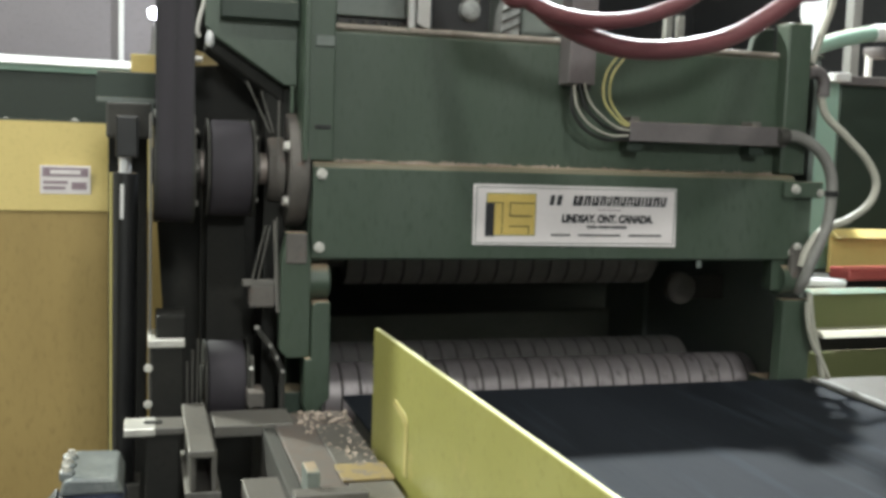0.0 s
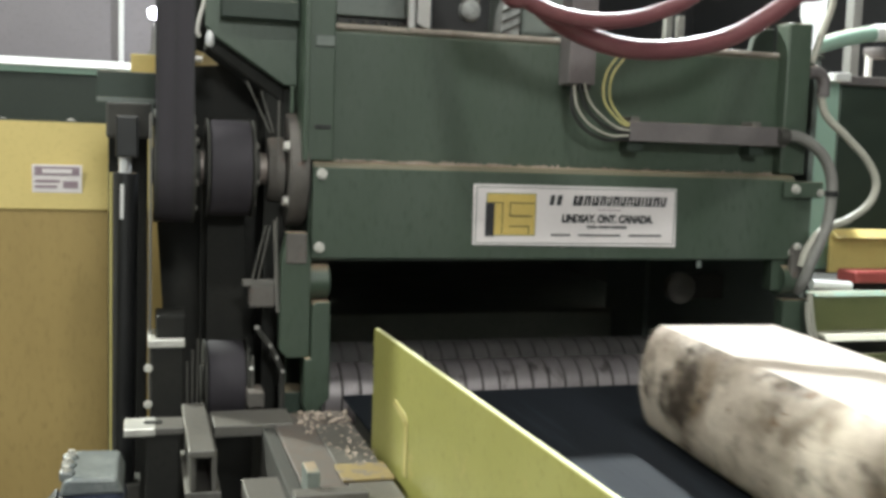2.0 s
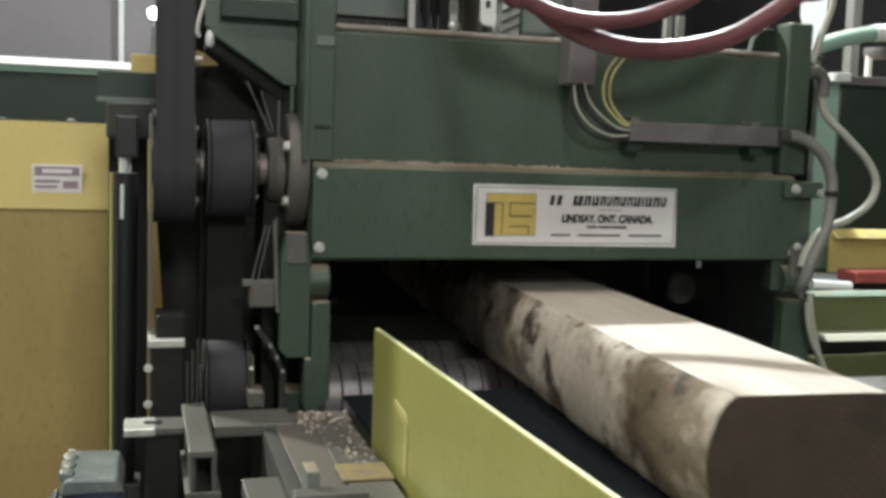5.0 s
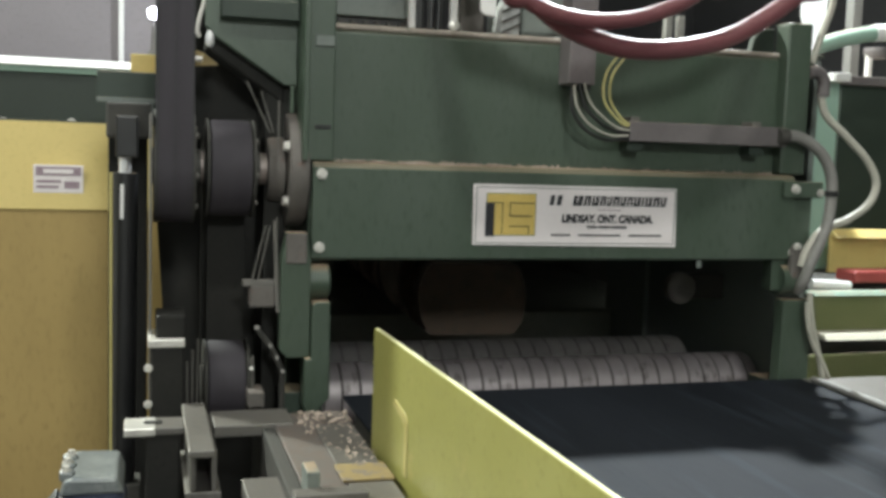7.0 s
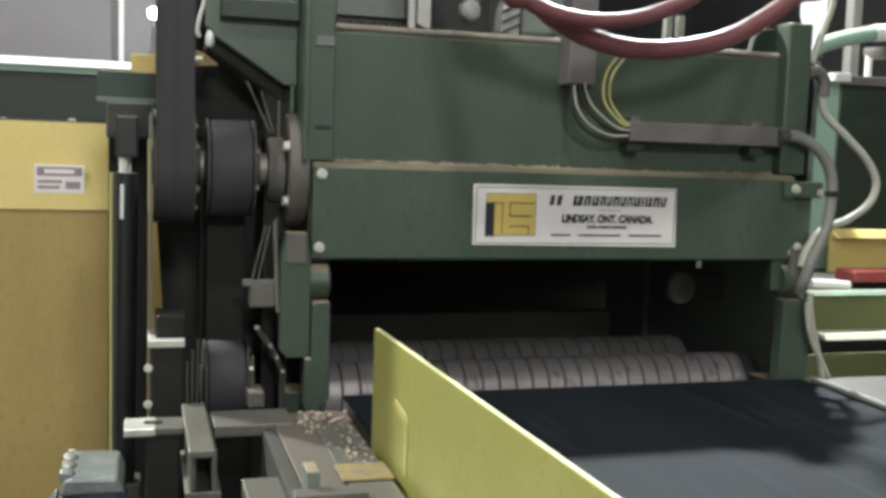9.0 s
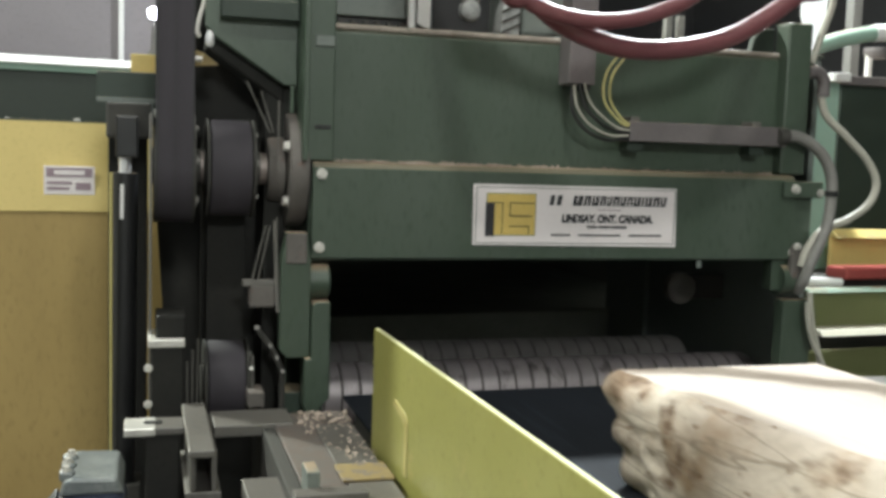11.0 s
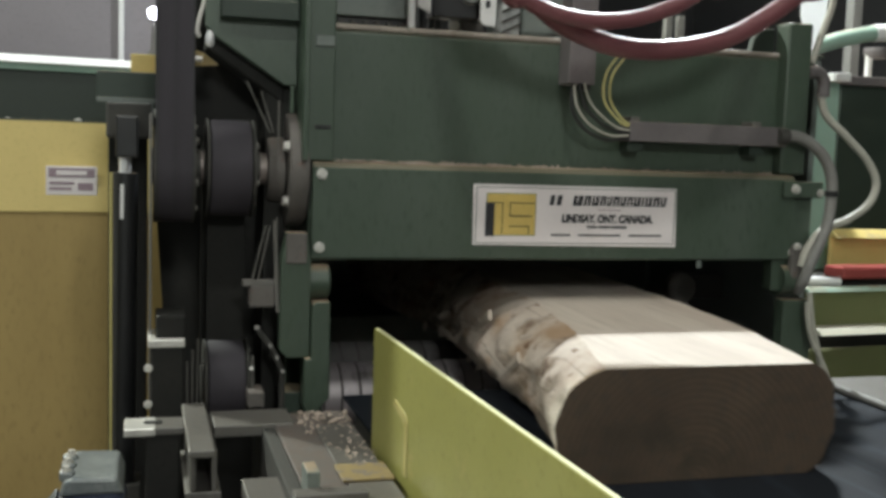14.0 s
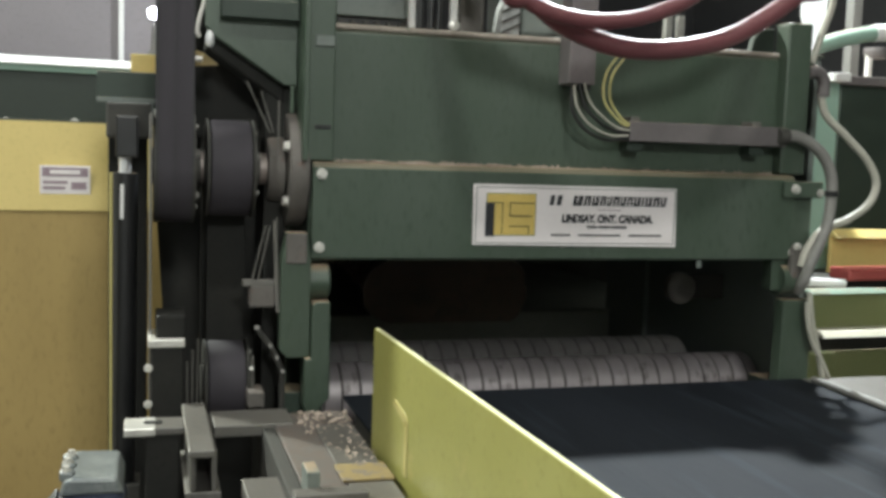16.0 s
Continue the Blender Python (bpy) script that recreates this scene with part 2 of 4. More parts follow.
def hose(points, r, seg=14, steps=8, rib=0.0, bm=None):
    """A round hose swept along a smooth line through the points."""
    bm = bm or bmesh.new()
    pts = [Vector(p) for p in points]
    pts = [2 * pts[0] - pts[1]] + pts + [2 * pts[-1] - pts[-2]]
    line = []
    for a, b, c, d in zip(pts, pts[1:], pts[2:], pts[3:]):
        for i in range(steps):
            u = i / steps
            line.append(0.5 * (2 * b + (c - a) * u + (2 * a - 5 * b + 4 * c - d) * u * u + (3 * b - a - 3 * c + d) * u ** 3))
    line.append(pts[-2])
    rings = []
    side = None
    for i, p in enumerate(line):
        tan = (line[min(i + 1, len(line) - 1)] - line[max(i - 1, 0)]).normalized()
        side = tan.orthogonal() if side is None else side - tan * side.dot(tan)
        side.normalize()
        up = tan.cross(side)
        rr = r * (1 + (rib if i % 2 else -rib))
        rings.append([bm.verts.new(p + (side * math.cos(2 * math.pi * k / seg) + up * math.sin(2 * math.pi * k / seg)) * rr) for k in range(seg)])
    fs = [bm.faces.new(rings[0]), bm.faces.new(rings[-1])]
    for p, q in zip(rings, rings[1:]):
        for k in range(seg):
            fs.append(bm.faces.new((p[k], p[(k + 1) % seg], q[(k + 1) % seg], q[k])))
    bmesh.ops.recalc_face_normals(bm, faces=fs)
    return bm


def bolt(at, direction, r, parent, material=None):
    d = Vector(direction).normalized()
    a = Vector(at)
    bm = rod(a - d * 0.002, a + d * 0.003, r * 1.35, 16)
    rod(a + d * 0.003, a + d * 0.003 + d * r * 0.9, r, 6, bm)
    return part("bolt", bm, material or BRIGHT, parent, "bright plated hexagon bolt")


# ---- hall ----
tagged(part("floor", box(-7, 9, -13, 13, -0.2, 0, 0), CONCRETE), "stained grey concrete mill floor", "floor", kind="structure")
tagged(part("ceiling", box(-7, 9, -13, 13, 7.0, 7.2, 0), SHEET), "unseen mill roof, kept pale to bounce light", "ceiling", kind="structure")
tagged(part("wall_east", box(9, 9.2, -13, 13, 0, 7, 0), DARKWALL), "dark mill wall", "wall", kind="structure")
tagged(part("wall_west", box(-7.2, -7, -13, 13, 0, 7, 0), SHEET), "unseen mill wall, kept pale to bounce light", "wall", kind="structure")
tagged(part("wall_south", box(-7, 9, -13.2, -13, 0, 7, 0), SHEET), "unseen mill wall, kept pale to bounce light", "wall", kind="structure")
tagged(part("wall_north", box(-7, 9, 13, 13.2, 0, 7, 0), DARKWALL), "dark mill wall", "wall", kind="structure")

# Every lamp gets an unseen housing, the added fill lamps too.
for b in BAYS:
    t = thing("unseen_bay_lamp", (b[0], b[1], b[2] - 0.3), "unseen round lamp hanging from the mill roof, placed for light", "ceiling lamp", "high-bay lamps")
    z = b[2]
    part("reflector", lathe([(z - 0.33, 0.27), (z - 0.2, 0.2), (z + 0.05, 0.1), (z + 0.05, 0.06)], "z", (b[0], b[1], 0)), GREY_PANEL, t, smooth=True)
    part("stem", rod((b[0], b[1], z + 0.05), (b[0], b[1], 7.0), 0.02), BLACK, t)

# light cladding of the neighbouring booth, with its white corner strip
t = thing("booth", (-2.6, 5.0, 0), "lilac-grey clad control booth with a white corner strip", "booth")
BX = -0.154
part("wall", box(-6.9, BX - 0.01, 5.0, 5.15, 0, 5.0), CLAD, t)
part("corner_strip", box(BX - 0.01, BX + 0.025, 4.97, 5.15, 0, 5.0), WHITE, t, "white corner strip")
part("side_panel", box(BX + 0.025, BX + 0.5, 5.06, 5.15, 0, 5.0), CLAD, t)

t = thing("work_lamp", (0.068, 4.000, 2.251), "small bright bluish-white work lamp on a short arm", "lamp")
bulb = part("bulb", lathe([(-0.036 * math.cos(math.pi * i / 10), 0.036 * math.sin(math.pi * i / 10) + 0.001) for i in range(11)], "y", (0, 0, 0), 20), LAMPGLASS, t, "glowing bulb", origin=(0, 0, 0), smooth=True)
bulb.location = Vector((0.068, 4.000, 2.379)) - ORIGIN[t]
part("arm", rod((0.078, 4.050, 2.355), (0.069, 4.050, 2.143), 0.02), STEEL, t)
part("bracket", box(0.034, 0.165, 4.0, 5.06, 2.028, 2.143), STEEL, t)


# ---- conveyor ----
BELT_Z = 0.93
t = thing("infeed_conveyor", (1.27, -5.0, 0), "wide black rubber belt conveyor on a steel bed", "conveyor")
part("belt", box(0.53, 1.985, -12.0, -0.062, BELT_Z - 0.012, BELT_Z, 0.005), CONVEYOR, t, "worn black rubber belt")
part("bed", box(0.56, 1.97, -12.0, -0.09, 0.78, BELT_Z - 0.016), SOOT, t)
for y in (-0.6, -2.8, -5.0, -8.0, -11.0):
    for x in (0.66, 1.88):
        part("leg", box(x - 0.05, x + 0.05, y - 0.05, y + 0.05, 0, 0.78), DKGREEN, t)
t = thing("outfeed_conveyor", (1.2, 7.0, 0), "dark outfeed belt conveyor behind the saw", "conveyor")
part("belt", box(0.6, 1.95, 3.4, 12.0, BELT_Z - 0.012, BELT_Z), CONVEYOR, t)
part("bed", box(0.62, 1.93, 3.4, 12.0, 0.78, BELT_Z - 0.016), SOOT, t)
for y in (4, 7, 11.5):
    for x in (0.7, 1.85):
        part("leg", box(x - 0.05, x + 0.05, y - 0.05, y + 0.05, 0, 0.78), DKGREEN, t)

# Unseen shroud, added so that no hall light enters the tunnel's far end.
t = thing("outfeed_light_shroud", (1.27, 7.6, 0), "added sheet-steel shroud keeping hall light off the outfeed belt", "machine hood")
part("roof", box(0.2, 2.75, 3.42, 12.4, 1.92, 1.94, 0.002), VOID, t)
part("side", box(0.2, 0.22, 3.42, 12.4, 0, 1.92, 0.002), VOID, t)
part("side", box(2.73, 2.75, 3.42, 12.4, 0, 1.92, 0.002), VOID, t)
part("end", box(0.22, 2.73, 12.38, 12.4, 0, 1.92, 0.002), VOID, t)

# steel run beside the belt
t = thing("belt_side_rail", (2.15, -1.2, 0), "worn light steel rail along the conveyor edge", "rail")
part("plate", prism([(2.0, 0.86), (2.32, 0.86), (2.32, 0.925), (2.0, 0.925)], "y", -4.0, -0.05, 0.004), STEEL, t)
part("rail", rod((1.990, -0.124, 0.940), (1.93, -3.0, 0.945), 0.011), GREYHOSE, t)
part("stand", box(2.1, 2.22, -3.5, -0.4, 0, 0.86), SOOT, t)

# ---- yellow guard plate ----
t = thing("guide_plate", (0.513, -0.525, 0.93), "upright yellow-green painted steel guide plate beside the belt", "guide plate")
part("plate", box(0.507, 0.519, -3.2, -0.525, 0.9, 1.203, 0.004), YELLOW_GUARD, t)
t.matrix_basis = pose(0.513, -0.525, 0.93, 0, 0, 2.1)
part("weld_bar", box(0.5045, 0.508, -0.812, -0.788, 0.945, 1.062, 0.003), OCHRE_WEAR, t, "scuffed ochre weld bar")
part("weld_tab", prism([(-0.812, 1.055), (-0.800, 1.072), (-0.715, 1.085), (-0.700, 1.070), (-0.765, 1.058), (-0.788, 1.045)], "x", 0.5045, 0.508, 0.001), OCHRE_WEAR, t, "scuffed ochre weld tab")

# ---- deck beside the belt ----
DZ = 0.93
t = thing("side_deck", (0.4, -0.8, 0), "rust-brown steel deck plate littered with wood chips", "deck")
part("plate", box(0.312, 0.5, -3.0, -0.225, 0.915, DZ), RUSTY, t)
part("strip", box(0.40, 0.495, -3.0, -0.36, DZ, DZ + 0.006), STEEL, t)
part("side_channel", box(0.312 - 0.03, 0.312, -3.0, -0.3, 0.8, 0.925), SOOT, t)
part("yellow_tab", box(0.391, 0.5, -0.792, -0.685, DZ + 0.006, DZ + 0.012), TABPAINT, t, "dull yellow painted tab")
part("frame", box(0.3, 0.5, -3.0, -0.3, 0.0, 0.79), SOOT, t)

chips = bmesh.new()
rnd = random.Random(4)
for i in range(170):
    x = rnd.uniform(0.37, 0.5)
    y = -0.24 - abs(rnd.gauss(0, 0.12)) if i < 130 else rnd.gauss(-0.6, 0.03)
    if i >= 130:
        x = rnd.uniform(0.42, 0.5)
    s = rnd.uniform(0.0015, 0.0065)
    m = Matrix.Translation((x, y, DZ + 0.006)) @ Euler((rnd.uniform(-.5, .5), rnd.uniform(-.5, .5), rnd.uniform(0, 6))).to_matrix().to_4x4() @ Matrix.Diagonal((s * 1.8, s, s * 0.35, 1))
    bmesh.ops.create_cube(chips, size=1.0, matrix=m)
CHIP = mat("pale_wood_chip", (0.42, 0.33, 0.27), (0.55, 0.46, 0.39), 0.8, 0, 30, 200, 0)
tagged(part("wood_chips", chips, CHIP), "pale pinkish wood chips scattered on the deck", "wood chips", kind="stuff")

dust = bmesh.new()
for i in range(150):
    x = rnd.uniform(0.5, 1.9) if rnd.random() < 0.4 else 0.5 + abs(rnd.gauss(0, 0.28))
    if x > 1.9:
        continue
    sz = rnd.uniform(0.002, 0.0075)
    m = Matrix.Translation((x, rnd.uniform(0.004, 0.03), 1.567)) @ Euler((rnd.uniform(-.6, .6), rnd.uniform(-.6, .6), rnd.uniform(0, 6))).to_matrix().to_4x4() @ Matrix.Diagonal((sz * 2.2, sz, sz * 0.7, 1))
    bmesh.ops.create_icosphere(dust, subdivisions=1, radius=0.7, matrix=m)
DUSTM = mat("pinkish_sawdust", (0.4, 0.31, 0.26), (0.52, 0.43, 0.37), 0.9, 0, 30, 200, 0.2)
tagged(part("sawdust", dust, DUSTM), "pinkish sawdust clumps along the plate's top ledge", "sawdust", kind="stuff")

t = thing("cross_bar", (0.15, -0.25, 0.93), "flat steel cross bar with a slotted bright end", "steel bar")
part("bar", box(0.167, 0.359, -0.33, -0.19, 0.905, DZ + 0.004), STEEL, t)
part("end_tip", box(-0.038, 0.034, -0.312, -0.213, 0.911, DZ + 0.001), BRIGHT, t, "bright bare end")
part("end_plate", box(0.034, 0.107, -0.31, -0.215, 0.912, DZ), STEEL, t, "bright slotted end plate")
part("slot", prism([(0.006, -0.262), (0.012, -0.25), (0.05, -0.252), (0.05, -0.272), (0.012, -0.274)], "z", DZ - 0.01, DZ + 0.003, 0), SHADE_BLACK, t)
part("post", box(0.012, 0.09, -0.3, -0.22, 0, 0.911), SHADE_BLACK, t)
t = thing("channel_bracket", (0.135, -0.35, 0.8), "greasy steel channel bracket on the cross bar", "bracket")
part("top_plate", box(0.098, 0.154, -0.578, -0.175, 0.935, 0.952), STEEL, t)
for x in (0.105, 0.15):
    part("web", box(x, x + 0.012, -0.52, -0.2, 0.84, 0.935), STEEL, t)
part("base", box(0.095, 0.172, -0.52, -0.2, 0.82, 0.84), STEEL, t)
part("stem", box(0.11, 0.155, -0.5, -0.3, 0, 0.82), SOOT, t)

t = thing("gear_motor", (-0.101, -0.415, 0.860), "blue-grey gear motor with top highlights in a pale cover", "motor")
part("housing", box(-0.166, -0.027, -0.85, -0.505, 0.6, 0.882, 0.022), NAVY, t, smooth=True)
part("flank", prism([(-0.166, 0.6), (-0.215, 0.6), (-0.2, 0.835), (-0.166, 0.876)], "y", -0.8, -0.52, 0.008), BLUEGREY, t)
part("cap", prism([(-0.160, 0.882), (-0.150, 0.912), (-0.135, 0.92), (-0.045, 0.916), (-0.03, 0.882)], "y", -0.62, -0.42, 0.007), PALE_CAP, t, "pale cover with the highlights in its colour")
for y in (-0.585, -0.53, -0.475):
    part("rib", box(-0.16, -0.13, y - 0.012, y + 0.012, 0.905, 0.927, 0.006), PALE_CAP, t)
part("pedestal", box(-0.17, -0.06, -0.8, -0.5, 0, 0.6), SOOT, t)
for x, y in ((-0.147, -0.585), (-0.147, -0.53), (-0.143, -0.475)):
    bolt((x, y, 0.926), (0, 0, 1), 0.008, t)
part("breather", lathe([(-0.515, 0.004), (-0.512, 0.011), (-0.5, 0.011)], "y", (-0.1, 0, 0.846), 14), BRIGHT, t, "bright breather plug", smooth=True)

t = thing("clamp_block", (0.3, -0.72, 0.9), "small grey-green clamp block on a steel pad", "clamp")
part("pad", box(0.206, 0.299, -0.95, -0.62, 0.86, 0.9), STEEL, t)
part("upright", box(0.307, 0.333, -0.86, -0.79, 0.93, 0.985), GREY_PANEL, t)
part("arm", box(0.279, 0.421, -0.9, -0.86, 0.925, 0.955), STEEL, t)
part("stem", box(0.22, 0.27, -0.9, -0.7, 0, 0.86), SOOT, t)


# ---- feed machine ----
XL, XR = 0.5, 1.905
t = feed = thing("roller_feed_machine", (1.2, 0.4, 0), "dark green enamelled roller feed machine with a white sign", "sawmill machine")
part("hood", prism([(0.035, 1.5), (0.035, 1.915), (0.05, 1.935), (1.8, 1.935), (1.8, 1.915), (0.06, 1.915), (0.06, 1.5)], "x", XL, XR, 0.002), GREEN, t, "dark green hood panel, dusty along its top")
fp = part("front_plate", prism([(-0.006, 1.296), (-0.014, 1.302), (-0.014, 1.548), (0.0, 1.562), (0.036, 1.566), (0.036, 1.55), (0.004, 1.54), (0.004, 1.296)], "x", 0.443, 1.955, 0.0015), GREEN, t, "dark green front plate with a dusty folded top edge")
for px in ((0.467, -0.014, 1.531), (0.464, -0.014, 1.331), (1.952, -0.020, 1.518), (1.960, -0.014, 1.321)):
    bolt(px, (0, -1, 0), 0.011, fp)
part("left_post", box(0.425, 0.5, 0.0, 0.07, 1.566, 2.5, 0.004), GREEN, t)
part("post_pad", box(0.445, 0.497, -0.006, 0.002, 1.872, 1.9, 0.002), GREY_PANEL, t, "scraped bare patch")
part("post_slot", box(0.446, 0.49, -0.004, 0.002, 1.652, 1.662, 0.001), BLACK, t)
part("left_rib", box(0.412, 0.427, -0.03, 0.1, 1.566, 2.5, 0.003), GREEN, t)
part("left_side_plate", prism([(0.36, 1.30), (0.375, 1.37), (0.43, 1.37), (0.44, 1.30), (0.44, 1.03), (0.38, 1.03), (0.36, 1.05)], "y", -0.03, 0.03, 0.003), GREEN, t)
part("left_inner_wall", box(0.44, 0.475, 0.03, 1.12, 0.6, 1.93, 0.002), GREEN, t)
# Rear walls added to stop lamp light leaking in before the tunnel.
part("left_light_stop", box(0.475, 0.495, 1.1, 1.47, 0.6, 1.93, 0.002), GREEN, t)
part("right_light_stop", box(2.045, 2.065, 1.1, 1.47, 0.6, 1.93, 0.002), GREY_PANEL, t)
part("left_foot", prism([(0.443, 1.03), (0.443, 1.178), (0.455, 1.186), (0.492, 1.186), (0.496, 0.92), (0.44, 0.86), (0.425, 0.9), (0.425, 1.03)], "y", -0.05, 0.02, 0.004), GREEN, t)
part("bearing_boss", lathe([(0.44, 0.05), (0.49, 0.05), (0.496, 0.044)], "x", (0, 0.02, 1.235), 24), GREEN, t, smooth=True)
# Paler than the green left wall, to lift the black of the mouth.
part("right_inner_wall", box(2.065, 2.085, 0.08, 1.12, 0.6, 1.93, 0.002), GREY_PANEL, t)
part("right_post", box(1.9, 1.985, -0.01, 0.06, 1.566, 2.03, 0.006), GREEN, t)
part("right_post_lower", box(1.9, 2.03, 0.0, 0.05, 1.2, 1.5, 0.004), GREEN, t)
part("right_foot", box(1.937, 2.045, -0.02, 0.03, 0.88, 1.172, 0.004), GREEN, t)
part("right_boss", lathe([(1.93, 0.05), (1.985, 0.05), (1.99, 0.044)], "x", (0, 0.02, 1.235), 24), GREEN, t, smooth=True)
part("right_lug", prism([(1.815, 1.94), (1.825, 1.985), (1.845, 2.008), (1.87, 2.016), (1.898, 2.016), (1.898, 1.94)], "y", 0.062, 0.09, 0.004), DKGREEN, t)
br = part("hose_bracket", box(1.906, 2.045, -0.03, -0.018, 1.495, 1.545, 0.003), GREEN, t)
bolt((1.945, -0.030, 1.522), (0, -1, 0), 0.011, br)
bolt((2.036, -0.030, 1.511), (0, -1, 0), 0.009, br)
part("drip_lug", box(1.628, 1.645, -0.008, 0.0, 1.272, 1.296, 0.003), GREY_PANEL, t)
part("left_leg", box(0.38, 0.49, 0.03, 0.15, 0, 0.92), DKGREEN, t)
part("right_leg", box(1.94, 2.04, 0.03, 0.15, 0, 0.9), DKGREEN, t)
part("top_edge", rod((XL, 0.042, 1.932), (XR, 0.042, 1.932), 0.0085, 12), PALE_EDGE, t, "pale dusty worn edge", smooth=True)
part("roof_plate", box(0.44, 2.085, 0.065, 1.8, 1.9355, 1.945, 0.002), DKGREEN, t)
part("bearing_cap", lathe([(0.48, 0.02), (0.484, 0.045), (0.495, 0.056), (0.53, 0.056)], "y", (1.872, 0, 1.135), 24), PRESS_ROLL, t, smooth=True)
part("bearing_arm", box(1.86, 2.07, 0.53, 0.57, 1.09, 1.18, 0.004), SOOT, t)
part("roll_bed", box(0.48, 2.065, 0.06, 1.12, 0.6, 0.7, 0.002), SOOT, t)
part("back_baffle", box(0.48, 2.065, 1.06, 1.1, 1.36, 1.91, 0.002), VOID, t)

# sign on the front plate
sg = part("sign", prism([(0.9015, 1.3405), (1.5455, 1.3365), (1.5395, 1.5125), (0.8985, 1.5145)], "y", -0.019, -0.014, 0.0015), SIGNWHITE, fp, "white maker's sign with black lettering and a yellow emblem", origin=(1.229, -0.019, 1.425))


def decal(x0, x1, z0, z1, m, name, lift=0.0012, slant=0.0):
    return part(name, prism([(x0, z0), (x1, z0), (x1 + slant, z1), (x0 + slant, z1)], "y", -0.019 - lift, -0.0188, 0), m, sg)


for e in ((0.907, 1.537, 1.3455, 1.348), (0.907, 1.537, 1.505, 1.5075), (0.907, 0.9095, 1.348, 1.505), (1.5345, 1.537, 1.348, 1.505)):
    decal(*e, GREY_PANEL, "border_line", 0.0006)
decal(0.938, 1.089, 1.368, 1.490, OLIVE_BAR, "emblem_frame")
decal(0.9405, 1.0865, 1.3705, 1.4875, SIGNYELLOW, "emblem_ground", 0.0018)
decal(0.936, 0.9625, 1.366, 1.463, INK, "emblem_bar", 0.0024)
for x0, x1, z0, z1 in ((0.9625, 0.988, 1.4605, 1.4635), (0.9855, 0.988, 1.372, 1.4605), (1.008, 1.086, 1.4605, 1.4635), (1.008, 1.0105, 1.424, 1.4605), (1.0105, 1.075, 1.4225, 1.4265), (1.008, 1.0665, 1.394, 1.397), (1.0665, 1.069, 1.372, 1.397)):
    decal(x0, x1, z0, z1, EMBLEM_LINE, "emblem_line", 0.0026)
WORD_BARS = ((1.130, 1.143), (1.152, 1.166), (1.203, 1.232), (1.237, 1.258), (1.263, 1.283), (1.288, 1.306), (1.311, 1.325), (1.330, 1.350), (1.354, 1.371), (1.376, 1.393), (1.398, 1.418), (1.423, 1.430), (1.435, 1.456), (1.461, 1.482), (1.486, 1.503))
for n_bar, (x0, x1) in enumerate(WORD_BARS):
    decal(x0, x1, 1.4575, 1.4865, INK, "word_bar", 0.0015, 0.005)
    if n_bar > 1 and x1 - x0 > 0.012:
        xm = (x0 + x1) / 2
        decal(xm - 0.0018, xm + 0.0018, 1.4575 if n_bar % 2 else 1.466, 1.478 if n_bar % 2 else 1.4865, SIGNWHITE, "word_gap", 0.0021, 0.002)
decal(1.282, 1.357, 1.4445, 1.447, MAUVE, "small_word_bar")
for x0, x1 in ((1.25, 1.283), (1.288, 1.325), (1.329, 1.378)):
    decal(x0, x1, 1.392, 1.3985, INK, "small_word_bar", 0.0012, 0.002)
for x0, x1 in ((1.14, 1.198), (1.226, 1.36), (1.388, 1.494)):
    decal(x0, x1, 1.3685, 1.3735, INK, "small_word_bar")
cu = bpy.data.curves.new("lettering", "FONT")
cu.body, cu.size, cu.align_x, cu.extrude, cu.offset, cu.shear = "LINDSAY, ONT. CANADA.", 0.0315, "CENTER", 0.0006, 0.0017, 0.12
tmp = bpy.data.objects.new("lettering", cu)
scene.collection.objects.link(tmp)
me = bpy.data.meshes.new_from_object(tmp.evaluated_get(bpy.context.evaluated_depsgraph_get()))
bpy.data.objects.remove(tmp)
me.transform(Matrix.Translation((1.317, -0.0205, 1.409)) @ Matrix.Rotation(radians(90), 4, "X") @ Matrix.Diagonal((0.80, 1, 1, 1)))
bm = bmesh.new()
bm.from_mesh(me)
part("lettering", bm, INK, sg, "black lettered place name")


# ---- rolls ----
def drum(x0, x1, r, y, z, pitch, groove, depth=0.006):
    """A drum with turned grooves; the groove floors take the second material."""
    prof = [(x0, r - 0.03), (x0, r - 0.004), (x0 + 0.004, r)]
    x = x0
    while x + pitch < x1 - 0.04:
        prof += [(x + pitch - groove, r), (x + pitch - groove + 0.0015, r - depth), (x + pitch - 0.0015, r - depth), (x + pitch, r)]
        x += pitch
    prof += [(x1 - 0.035, r), (x1 - 0.014, r - 0.006), (x1, r - 0.024), (x1, r - 0.05)]
    bm = lathe(prof, "x", (0, y, z), 44)
    for f in bm.faces:
        if len(f.verts) == 4 and all(math.hypot(v.co.y - y, v.co.z - z) < r - depth * 0.5 for v in f.verts) and f.calc_center_median().x < x1 - 0.03:
            f.material_index = 1
    return bm


def roll(name, x0, x1, r, y, z, pitch, label, steel=None, groove=0.009):
    t = thing(name, ((x0 + x1) / 2, y, z), label, "feed roller", "feed rollers")
    part("drum", drum(x0, x1, r, y, z, pitch, groove), [steel or ROLL, GROOVE], t, smooth=True)
    part("shaft", rod((x0 - 0.055, y, z), (x1 + 0.025, y, z), 0.03, 20), STEEL, t, smooth=True)
    return t


roll_front = roll("feed_roller", 0.48, 2.055, 0.1, 0.335, 0.831, 0.0565, "worn grey grooved steel feed roller in the machine mouth")
roll_back = roll("feed_roller", 0.48, 1.965, 0.1, 0.65, 0.831, 0.058, "grooved steel feed roller deeper in the machine, shade in its colour", SHADED_ROLL)
